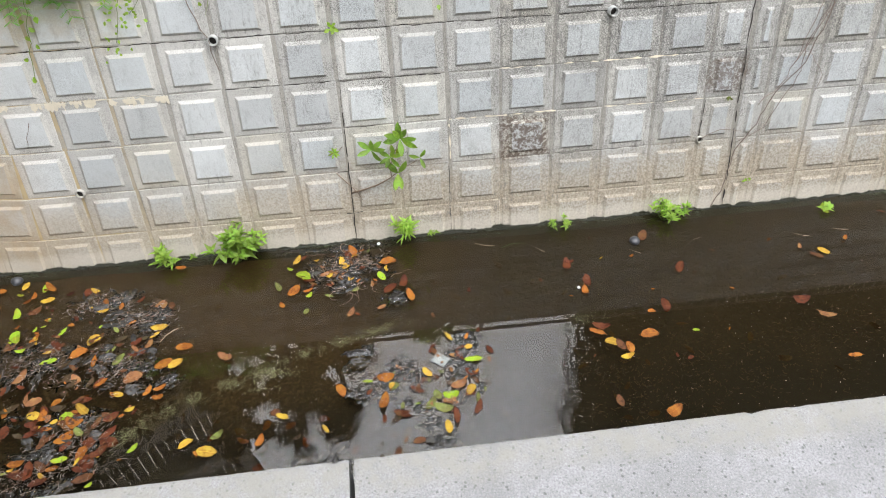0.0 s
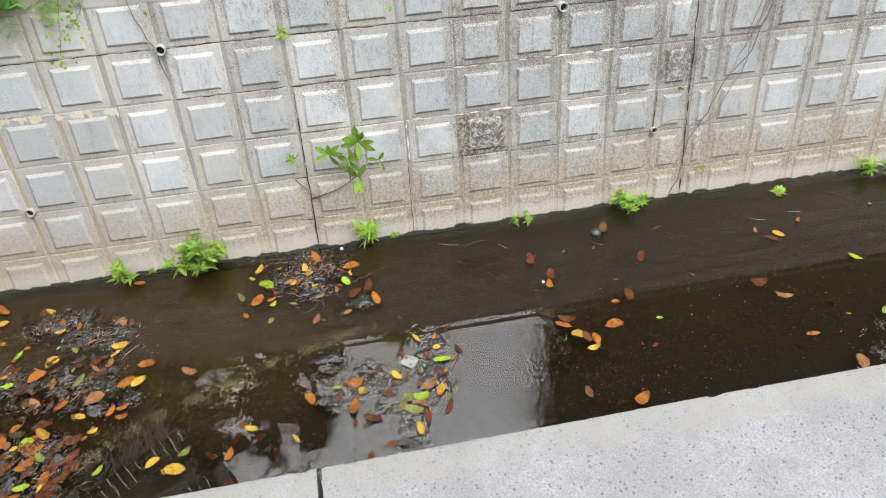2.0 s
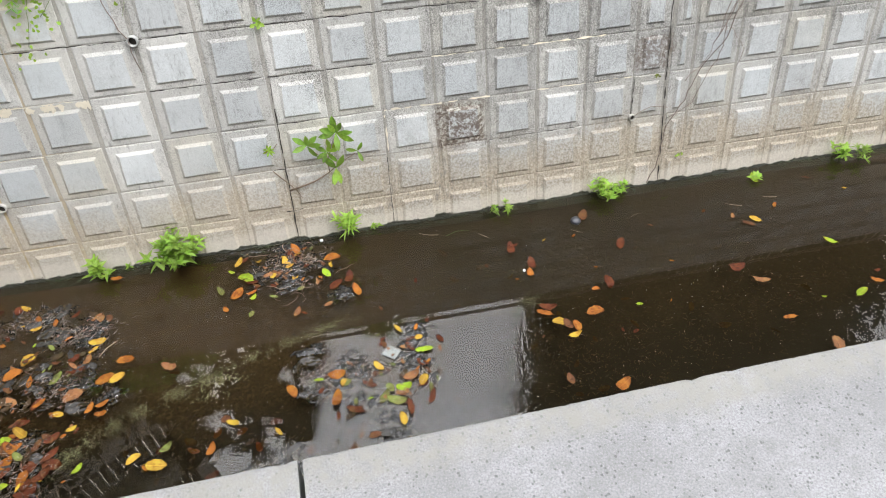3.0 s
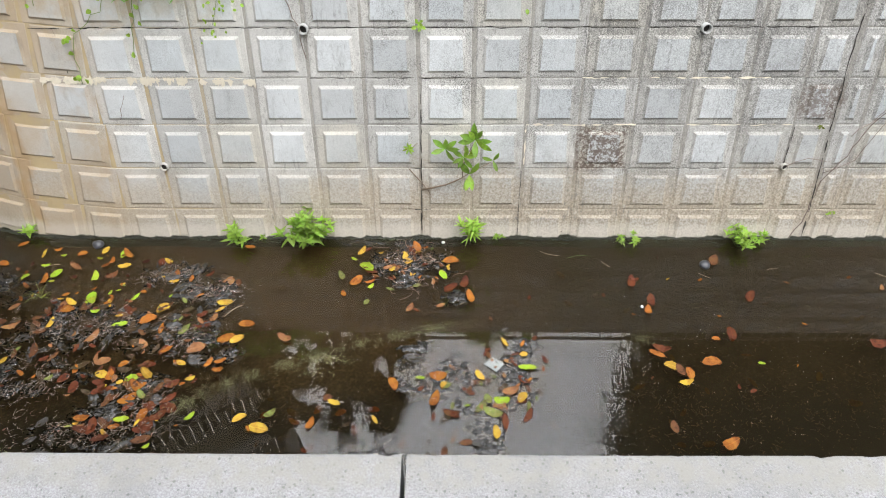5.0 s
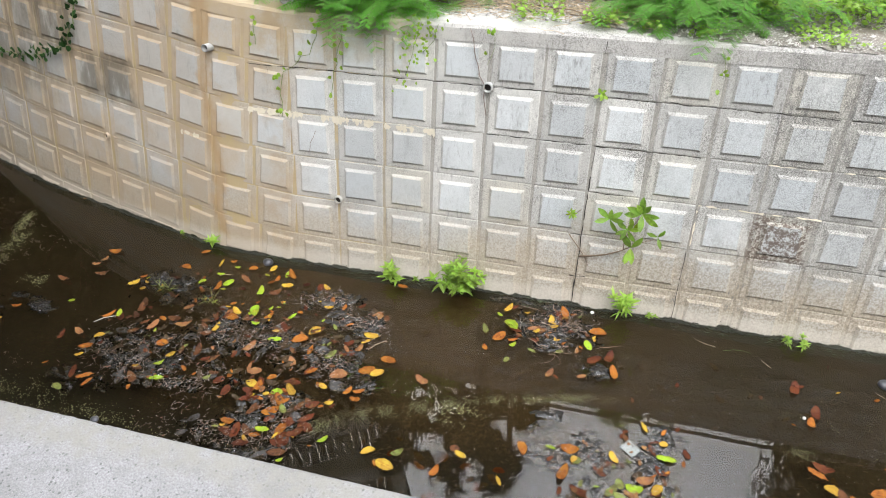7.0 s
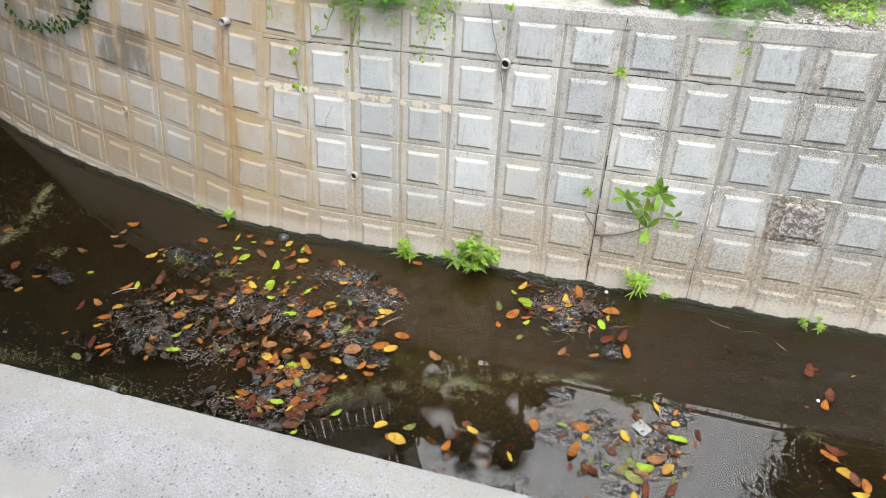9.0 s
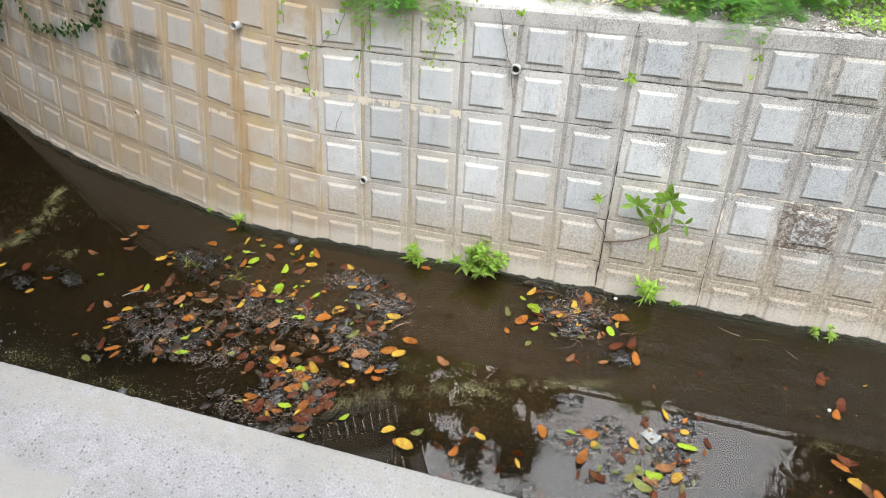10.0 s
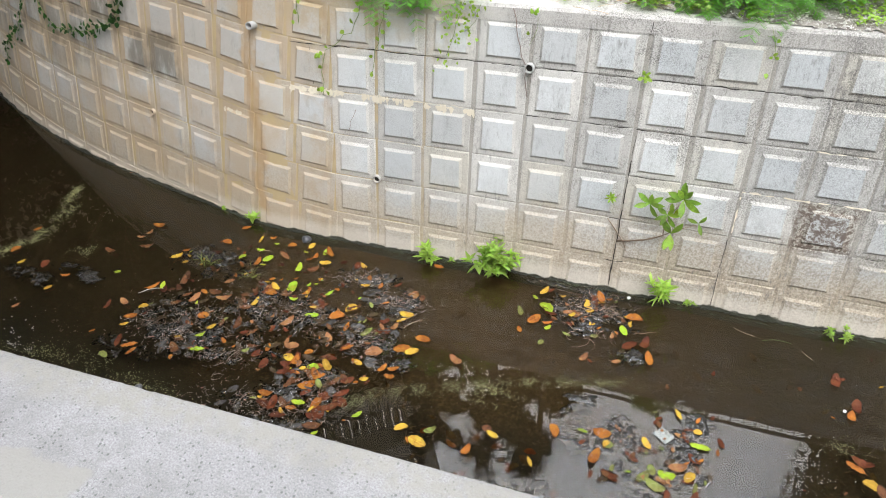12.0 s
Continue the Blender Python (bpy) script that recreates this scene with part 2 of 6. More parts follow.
def soil():
    """Crushed stone and dry soil of the bank, littered with bits of leaf."""
    k = Nodes("bank_soil", 0.9)
    c = k.mix(k.step(k.noise(14.0, 6, 0.75), 0.35, 0.65), (0.34, 0.32, 0.292), (0.18, 0.162, 0.138))
    c = k.mix(k.step(k.noise(95.0, 5, 0.85), 0.46, 0.56, 0.0, 0.75), c, (0.12, 0.105, 0.085))
    c = k.mix(k.calc("MULTIPLY", k.step(k.cells(70.0), 0.34, 0.2), k.step(k.noise(20.0, 4), 0.42, 0.52)), c, (0.72, 0.70, 0.67))
    c = k.mix(k.step(k.noise(1.3, 4), 0.50, 0.66, 0.0, 0.4), c, (0.16, 0.12, 0.085))
    k.bump(k.noise(35.0, 5, 0.7), 0.9, 0.02)
    return k.done(c)


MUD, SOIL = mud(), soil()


def water_surface():
    k = Nodes("still_water", 0.0)
    k.b.inputs["IOR"].default_value = 1.33
    k.b.inputs["Transmission Weight"].default_value = 1.0
    k.b.inputs["Coat Weight"].default_value = 0.85
    k.b.inputs["Coat IOR"].default_value = 1.28
    k.b.inputs["Coat Roughness"].default_value = 0.0
    k.bump(k.noise(3.0, 3, 0.5), 0.015, 0.02)
    return k.done((0.50, 0.38, 0.21))


WATER = water_surface()


def plain(name, colour, rough=0.7, spread=0.35, scale=40.0, metal=0.0, relief=0.3):
    """A colour with fine mottling and a shift from piece to piece."""
    k = Nodes(name, rough, metal)
    c = k.mix(k.rand, tuple(v * (1 - spread * 0.6) for v in colour), tuple(min(1, v * (1 + spread * 0.6)) for v in colour))
    c = k.mix(k.step(k.noise(scale, 4, 0.65), 0.4, 0.7, 0.0, 0.6), c, tuple(v * (1 - spread) for v in colour))
    if relief:
        k.bump(k.noise(scale * 2, 3), relief, 0.003)
    return k.done(c)


def leaf_material(name, colour, spot, rough=0.55, thin=0.0):
    """A leaf with darker blotches."""
    k = Nodes(name, rough)
    c = k.mix(k.rand, tuple(v * 0.72 for v in colour), tuple(min(1, v * 1.25) for v in colour))
    c = k.mix(k.step(k.noise(28.0, 4, 0.65), 0.48, 0.68, 0.0, 0.75), c, spot)
    c = k.mix(k.step(k.noise(150.0, 3, 0.7), 0.56, 0.68, 0.0, 0.55), c, tuple(v * 0.55 for v in spot))
    c = k.mix(k.step(k.noise(15.0, 3, 0.6), 0.48, 0.60, 0.0, 0.55), c, (min(1, colour[0] * 1.2), min(1, colour[1] * 1.5), colour[2] * 1.2))
    k.b.inputs["Specular IOR Level"].default_value = 0.38 if thin else 0.10
    if not thin:
        # a browned rim, a pale rib
        at = k.t.nodes.new("ShaderNodeTexCoord").outputs["Generated"]
        n = k.t.nodes.new("ShaderNodeSeparateXYZ")
        k.put(n.inputs[0], at)
        u, v = (k.calc("ABSOLUTE", k.calc("SUBTRACT", n.outputs[i], 0.5)) for i in (0, 1))
        edge = k.calc("ADD", k.calc("ADD", k.calc("MULTIPLY", u, u), k.calc("MULTIPLY", v, v)), k.calc("MULTIPLY", k.calc("SUBTRACT", k.noise(34.0, 4, 0.7), 0.5), 0.22))
        c = k.mix(k.step(edge, 0.15, 0.26, 0.0, 0.75), c, tuple(q * 0.55 for q in spot))
        c = k.mix(k.step(v, 0.035, 0.012, 0.0, 0.45), c, tuple(min(1, q * 1.5) for q in colour))
    k.bump(k.noise(60.0, 3), 0.6, 0.005)
    if thin:
        back, both = k.t.nodes.new("ShaderNodeBsdfTranslucent"), k.t.nodes.new("ShaderNodeMixShader")
        both.inputs[0].default_value = thin
        k.put(back.inputs["Color"], k.mix(1.0, c, (1.5, 1.6, 0.8), "MULTIPLY"))
        k.t.links.new(k.b.outputs[0], both.inputs[1])
        k.t.links.new(back.outputs[0], both.inputs[2])
        k.t.links.new(both.outputs[0], k.t.nodes["Material Output"].inputs["Surface"])
    return k.done(c)


DRY = [
    leaf_material("leaf_yellow", (0.37, 0.225, 0.030), (0.23, 0.115, 0.020)),
    leaf_material("leaf_orange", (0.25, 0.088, 0.016), (0.13, 0.042, 0.011)),
    leaf_material("leaf_brown", (0.100, 0.042, 0.018), (0.046, 0.021, 0.011)),
    leaf_material("leaf_lime", (0.20, 0.285, 0.022), (0.28, 0.23, 0.025)),
    leaf_material("leaf_tan", (0.215, 0.098, 0.042), (0.115, 0.052, 0.024)),
    leaf_material("leaf_red", (0.092, 0.026, 0.011), (0.044, 0.016, 0.009)),
    leaf_material("leaf_olive", (0.135, 0.14, 0.040), (0.065, 0.065, 0.025)),
    leaf_material("leaf_sunken", (0.055, 0.036, 0.020), (0.028, 0.020, 0.013), 0.3),
]
SAPLING = leaf_material("sapling_green", (0.17, 0.27, 0.05), (0.10, 0.19, 0.04), 0.35, 0.3)
GREEN = leaf_material("fresh_green", (0.25, 0.37, 0.06), (0.15, 0.26, 0.045), 0.45, 0.35)
DEEP = leaf_material("deep_green", (0.035, 0.09, 0.02), (0.022, 0.055, 0.015), 0.45)
FERN = leaf_material("feather_green", (0.13, 0.30, 0.05), (0.07, 0.19, 0.034), 0.5, 0.35)
CROWN = leaf_material("crown_green", (0.032, 0.062, 0.016), (0.022, 0.04, 0.012), 0.7)
STEM = plain("green_stem", (0.16, 0.22, 0.06), 0.6)
TWIG = plain("dry_twig", (0.22, 0.16, 0.11), 0.85)
VINE = plain("dead_vine", (0.20, 0.155, 0.13), 0.9)
STRAW = plain("dry_straw", (0.46, 0.36, 0.24), 0.8)
BARK = plain("bark", (0.13, 0.11, 0.085), 0.9, 0.4, 12.0, relief=0.8)
PVC = plain("grey_pvc", (0.38, 0.385, 0.37), 0.5, 0.12, 30.0)
HOLE = plain("dark_hole", (0.03, 0.027, 0.022), 0.9)
def biofilm():
    """Rotting black film: wet ridges, duller hollows, brown shreds."""
    k = Nodes("wet_biofilm", 0.2)
    c = k.mix(k.step(k.noise(30.0, 5, 0.7), 0.4, 0.65), (0.016, 0.015, 0.012), (0.050, 0.043, 0.034))
    c = k.mix(k.step(k.noise(110.0, 4, 0.7), 0.60, 0.72, 0.0, 0.7), c, (0.12, 0.10, 0.085))
    k.bump(k.noise(170.0, 5, 0.8, stretch=(1.0, 2.0, 1.0)), 1.0, 0.02, k.bump(k.noise(38.0, 5, 0.7, stretch=(1.0, 1.8, 1.0), warp=0.8), 1.0, 0.03))
    k.b.inputs["Coat Weight"].default_value = 0.9
    k.b.inputs["Coat IOR"].default_value = 1.4
    k.b.inputs["Coat Roughness"].default_value = 0.06
    return k.done(c, 0.22)


SCUM = biofilm()
ROT = plain("rotten_leaf", (0.024, 0.021, 0.016), 0.42, 0.5, 60.0, relief=1.0)
ROT.node_tree.nodes["Principled BSDF"].inputs["Coat Weight"].default_value = 0.14
ROT.node_tree.nodes["Principled BSDF"].inputs["Coat Roughness"].default_value = 0.08
ALGAE = plain("floating_algae", (0.24, 0.24, 0.10), 0.7, 0.6, 90.0)
SLIME = plain("waterline_slime", (0.026, 0.028, 0.016), 0.4, 0.5, 70.0, relief=0.8)
LIME = plain("lime_crust", (0.72, 0.665, 0.53), 0.9, 0.2, 40.0)
STEEL = plain("painted_steel", (0.16, 0.15, 0.14), 0.5)
FACADE = plain("stucco_facade", (0.16, 0.155, 0.15), 0.85, 0.15, 3.0)
WHITEWASH = plain("white_masonry_paint", (0.72, 0.70, 0.66), 0.8, 0.15, 3.0)
ALLOY = plain("bright_alloy", (0.80, 0.80, 0.80), 0.16, 0.1, 20.0, 1.0, relief=0)
DARK_GLASS = plain("window_glass", (0.03, 0.035, 0.04), 0.08, 0.1, 2.0, relief=0)
STONE = plain("wet_stone", (0.055, 0.058, 0.065), 0.3, 0.3, 30.0)
FOIL = plain("crumpled_film", (0.44, 0.47, 0.44), 0.3, 0.7, 70.0, relief=0.9)

# ---- building helpers ----


def mesh_of(name, bm, mats):
    me = bpy.data.meshes.new(name)
    bm.normal_update()
    bm.to_mesh(me)
    bm.free()
    for m in mats if isinstance(mats, (list, tuple)) else [mats]:
        me.materials.append(m)
    return me


def part(name, bm, mats, parent, label=""):
    ob = new(name, mesh_of(name, bm, mats))
    ob.parent = parent
    if label:
        ob["label"] = label
    return ob


def thing(name, label, category, m=None, group="", data=None, kind=""):
    ob = new(name, data)
    if m is not None:
        ob.matrix_basis = m
    return tagged(ob, label, category, group, kind)


def box(bm, lo, hi, mat=0):
    v = [bm.verts.new((x, y, z)) for x in (lo[0], hi[0]) for y in (lo[1], hi[1]) for z in (lo[2], hi[2])]
    for f in ((0, 1, 3, 2), (4, 6, 7, 5), (0, 4, 5, 1), (2, 3, 7, 6), (0, 2, 6, 4), (1, 5, 7, 3)):
        bm.faces.new([v[i] for i in f]).material_index = mat


def tube(bm, path, radii, sides=6, cap=True, mat=0):
    """A tube along a list of points, with a radius at each."""
    rings = []
    for i, p in enumerate(path):
        a, b = Vector(path[max(i - 1, 0)]), Vector(path[min(i + 1, len(path) - 1)])
        d = (b - a).normalized()
        u = d.orthogonal().normalized()
        if rings:
            u = (last - d * last.dot(d)).normalized()
        last = u
        w = d.cross(u)
        r = radii[i] if isinstance(radii, (list, tuple)) else radii
        rings.append([bm.verts.new(Vector(p) + (u * math.cos(k * math.tau / sides) + w * math.sin(k * math.tau / sides)) * r) for k in range(sides)])
    for a, b in zip(rings, rings[1:]):
        for k in range(sides):
            f = bm.faces.new((a[k], a[(k + 1) % sides], b[(k + 1) % sides], b[k]))
            f.material_index, f.smooth = mat, True
    if cap:
        bm.faces.new(rings[0][::-1]).material_index = mat
        bm.faces.new(rings[-1]).material_index = mat
    return rings


def blade(bm, m, length, width, fold=0.15, curl=0.1, steps=6, mat=0, point=0.55, thick=0.0):
    """A leaf along +x from its stalk end: two halves folded along the rib, its tip curled."""
    mid, left, right = [], [], []
    for i in range(steps + 1):
        t = i / steps
        w = width * 0.5 * (math.sin(math.pi * t ** point) ** 0.8 if 0 < t < 1 else 0.0)
        z = curl * length * (t * t - 0.4 * t)
        mid.append(bm.verts.new(m @ Vector((t * length, 0, z))))
        if 0 < i < steps:
            left.append(bm.verts.new(m @ Vector((t * length, w, z + fold * w))))
            right.append(bm.verts.new(m @ Vector((t * length, -w, z + fold * w))))
        else:
            left.append(mid[-1]), right.append(mid[-1])
    for i in range(steps):
        for side, turn in ((left, False), (right, True)):
            q = [mid[i], mid[i + 1], side[i + 1], side[i]]
            q = [v for j, v in enumerate(q) if v not in q[:j]]
            if len(q) > 2:
                f = bm.faces.new(q[::-1] if turn else q)
                f.material_index, f.smooth = mat, True


# ---- plan of the channel: s runs along the wall's foot, straight for s > -2.8, bending away beyond ----
BATTER, COURSE, PITCH = 0.266, 0.3563, 0.40
FOOT = -0.09
TOP, NEAR_TOP, NEAR_EDGE = 2.02, 2.12, -3.011


def heading(s):
    u = -2.8 - s
    if u <= 0:
        return 0.0
    r = min(u / 0.7, 1.0)
    return min(0.22 * r * r * (3 - 2 * r) + 0.085 * max(0.0, u - 2.0), 0.85)


def lift(s):
    """How far the courses climb along the bend."""
    return 0.09 * min(max(0.0, -2.4 - s), 1.2) + 0.045 * min(max(0.0, -3.6 - s), 4.0)


_plan = {}
_x, _y, _step = -2.8, 0.0, 0.02
for _i in range(2600):
    _plan[_i] = (_x, _y)
    _h = heading(-2.8 - (_i + 0.5) * _step)
    _x, _y = _x - math.cos(_h) * _step, _y + math.sin(_h) * _step


def plan(s):
    """The foot of the wall at s, and the way into the bank there."""
    h = heading(s)
    if s >= -2.8:
        return Vector((s, 0, 0)), Vector((0, 1, 0))
    k = (-2.8 - s) / _step
    i = min(int(k), 2598)
    a, b = Vector((*_plan[i], 0)), Vector((*_plan[i + 1], 0))
    return a.lerp(b, k - i), Vector((math.sin(h), math.cos(h), 0))


def on_wall(s, d, out=0.0):
    """The place d metres up the slope of the wall at s, out metres in front of it."""
    p, n = plan(s)
    return p + n * (d * math.sin(BATTER) - out * math.cos(BATTER)) + Vector((0, 0, d * math.cos(BATTER) + out * math.sin(BATTER)))


def wall_pose(s, d, out=0.0):
    """x along the wall, y into it, z up its slope."""
    p, n = plan(s)
    up = n * math.sin(BATTER) + Vector((0, 0, math.cos(BATTER)))
    along = Vector((n.y, -n.x, 0))
    into = up.cross(along)
    m = Matrix((along, into, up)).transposed().to_4x4()
    m.translation = on_wall(s, d, out)
    return m


def foot_y(x):
    """The wall's foot over x."""
    if x >= -2.8:
        return 0.0
    lo, hi = -54.0, -2.8
    for _ in range(40):
        mid = (lo + hi) / 2
        if plan(mid)[0].x < x:
            lo = mid
        else:
            hi = mid
    return plan(lo)[0].y


XS = [-400, -120] + [-30 + 1.0 * i for i in range(20)] + [-10 + 0.25 * i for i in range(93)] + [14, 17, 21, 26, 32, 120, 400]
FOOTS = {x: foot_y(max(x, -45)) for x in XS}

# ---- the ground: both banks and the bed between them, one sheet ----
bm = bmesh.new()
profile = [(-500, NEAR_TOP - 0.02), (-60, NEAR_TOP - 0.02), (-12, NEAR_TOP - 0.02), (-6, NEAR_TOP - 0.02), (NEAR_EDGE - 0.35, NEAR_TOP - 0.02), (NEAR_EDGE - 0.30, -0.3)]
profile += [(NEAR_EDGE + 0.02 + i * 0.1, -0.13) for i in range(31)] + [(0.16, -0.13), (0.19, -0.13)]
profile += [(0.74, TOP - 0.05), (0.80, TOP - 0.04), (0.90, TOP), (1.0, TOP + 0.02), (1.15, TOP + 0.03), (1.3, TOP + 0.04), (1.5, TOP + 0.06), (1.9, TOP + 0.1), (3, TOP + 0.15), (6, TOP + 0.2), (14, TOP + 0.2), (60, TOP), (500, TOP)]
rows = []
for x in XS:
    col = []
    for y, z in profile:
        bed = z == -0.13
        k = noise.noise((x * 0.9, y * 0.9, 3.0)) * 0.05 + noise.noise((x * 3, y * 3, 9.0)) * 0.02 if bed else 0.0
        if 0.85 < y < 4:
            k = noise.noise((x * 2.1, y * 2.1, 5.0)) * 0.03
        col.append(bm.verts.new((x, y + (FOOTS[x] if -6 < y < 20 else 0), z + k)))
    rows.append(col)
for a, b in zip(rows, rows[1:]):
    for j in range(len(profile) - 1):
        f = bm.faces.new((a[j], b[j], b[j + 1], a[j + 1]))
        f.smooth = True
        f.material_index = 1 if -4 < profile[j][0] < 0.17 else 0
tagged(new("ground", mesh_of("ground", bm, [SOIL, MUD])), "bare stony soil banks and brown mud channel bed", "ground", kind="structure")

bm = bmesh.new()
rows = [[bm.verts.new((x, y + FOOTS[x], 0)) for y in (NEAR_EDGE - 0.25, -2.0, -1.0, 0.12)] for x in XS if -130 < x < 130]
for a, b in zip(rows, rows[1:]):
    for j in range(3):
        bm.faces.new((a[j], b[j], b[j + 1], a[j + 1]))
water = tagged(new("water", mesh_of("water", bm, WATER)), "still shallow brown water mirroring sky and trees", "water", kind="structure")
water.visible_shadow = False

# ---- the near side: a concrete wall with wide paving slabs on it ----
bm = bmesh.new()
rows = []
for x in XS:
    if -60 < x < 60:
        y = NEAR_EDGE + FOOTS[x]
        rows.append([bm.verts.new((x, y + dy, z)) for dy, z in ((-0.06, -0.4), (-0.06, NEAR_TOP - 0.2), (-0.3, NEAR_TOP - 0.2), (-0.3, -0.4))])
for a, b in zip(rows, rows[1:]):
    for j in range(4):
        bm.faces.new((a[j], a[(j + 1) % 4], b[(j + 1) % 4], b[j]))
wall_near = tagged(new("wall_near", mesh_of("wall_near", bm, SLAB)), "grey concrete channel wall under the paving slabs", "wall", kind="structure")


def paving_slab(x0, x1, depth=1.9, thick=0.18):
    """A slab with a slightly broken front edge."""
    bm = bmesh.new()
    n = max(4, int((x1 - x0) / 0.02))
    cols = []
    for i in range(n + 1):
        x = x0 + (x1 - x0) * i / n
        y = NEAR_EDGE + (foot_y(x) if x < -2.8 else 0)
        chip = max(0.0, noise.noise((x * 14, 1.0, 0)) - 0.3) * 0.012 + noise.noise((x * 45, 2.0, 0)) * 0.0016 + noise.noise((x * 1.1, 4.0, 0)) * 0.003
        drop = 0.004 + max(0.0, noise.noise((x * 14, 1.0, 0)) - 0.2) * 0.012
        cols.append([bm.verts.new(v) for v in ((x, y - 0.006 - chip * 0.5, NEAR_TOP - thick), (x, y - chip, NEAR_TOP - 0.02 - drop), (x, y - 0.004 - chip * 1.4, NEAR_TOP - drop), (x, y - 0.018 - chip * 1.6, NEAR_TOP), (x, y - depth, NEAR_TOP), (x, y - depth, NEAR_TOP - thick))])
    for a, b in zip(cols, cols[1:]):
        for j in range(6):
            bm.faces.new((a[j], b[j], b[(j + 1) % 6], a[(j + 1) % 6]))
    bm.faces.new(cols[0]), bm.faces.new(cols[-1][::-1])
    return bm


pavement = tagged(new("pavement"), "pale grey washed concrete paving along the channel", "pavement", kind="structure")
for x0, x1 in ((-9.0, -6.0), (-5.985, -2.96), (-2.945, 0.081), (0.096, 3.10), (3.115, 6.1), (6.115, 9.1)):
    part("paving_slab", paving_slab(x0, x1), SLAB, pavement)
bm = bmesh.new()
box(bm, (-9, NEAR_EDGE - 1.85, NEAR_TOP - 0.19), (9, NEAR_EDGE - 0.31, NEAR_TOP - 0.045))
part("joint_bed", bm, HOLE, pavement)

# ---- the far side: the leaning block wall ----
bm = bmesh.new()
rows = []
s_list = [-48 + 1.0 * i for i in range(38)] + [-10 + 0.2 * i for i in range(100)] + [10, 14, 20, 30, 60]
for s in s_list:
    p, n = plan(s)
    back = n * 0.75
    rows.append([bm.verts.new(v) for v in (on_wall(s, -0.35, -0.0045), on_wall(s, 2.0 + lift(s), -0.0045), p + back + Vector((0, 0, 1.93 + lift(s))), p + back + Vector((0, 0, -0.3)))])
for a, b in zip(rows, rows[1:]):
    for j in range(4):
        bm.faces.new((a[j], b[j], b[(j + 1) % 4], a[(j + 1) % 4]))
wall_far = tagged(new("wall_far", mesh_of("wall_far", bm, MORTAR)), "leaning retaining wall of weathered concrete blocks with raised square panels", "wall", kind="structure")

# coping beam on the wall
bm = bmesh.new()
rows = []
for s in [-20 + 0.1 * i for i in range(400)]:
    j = noise.noise((s * 5, 0, 7)) * 0.007 + noise.noise((s * 17, 3, 7)) * 0.005 + (noise.noise((s * 3, 5, 7)) * 0.012 if s > 0.5 else 0.0)
    p, n = plan(s)
    u = lift(s)
    top = on_wall(s, 2.105 + u, 0.0)
    back = top + n * 0.30
    back.z = top.z + 0.004
    rows.append([bm.verts.new(v) for v in (on_wall(s, 1.995 + u, -0.02), on_wall(s, 1.993 + u + j * 0.3, 0.002), on_wall(s, 2.085 + u + j, 0.001 + j * 0.5), top + n * (0.012 + j), back + n * j * 2, back + Vector((0, 0, -0.12)))])
for a, b in zip(rows, rows[1:]):
    for j in range(6):
        bm.faces.new((a[j], b[j], b[(j + 1) % 6], a[(j + 1) % 6]))
CAP = block_concrete("coping_concrete", (0.53, 0.515, 0.48), False)
tagged(new("trim", mesh_of("trim", bm, CAP)), "cast concrete coping along the top of the block wall", "coping", kind="structure")

# ---- beyond the bank: railing, trees and a house, which the water mirrors; two near-bank trees added for shade ----
railing = thing("railing", "dark painted steel railing with thin upright bars", "railing")
RAIL_Y, RAIL_TOP = 1.36, TOP + 1.20


def rail_y(x):
    return RAIL_Y + foot_y(x)


for z, r in ((RAIL_TOP, 0.021), (RAIL_TOP - 0.98, 0.018)):
    bm = bmesh.new()
    tube(bm, [(x, rail_y(x), z) for x in [-12 + 0.5 * i for i in range(41)]], r, 8)
    part("rail", bm, STEEL, railing)
bm = bmesh.new()
tube(bm, [(0, 0, RAIL_TOP - 0.98), (0, 0, RAIL_TOP - 0.01)], 0.009, 6)
bar = mesh_of("bar", bm, STEEL)
bm = bmesh.new()
tube(bm, [(0, 0, TOP - 0.1), (0, 0, RAIL_TOP)], 0.027, 8)
post = mesh_of("post", bm, STEEL)
for i in range(145):
    x = -12 + i * 0.1388
    ob = new("post" if i % 16 == 0 else "bar", post if i % 16 == 0 else bar)
    ob.parent, ob.location = railing, (x, rail_y(x), 0)


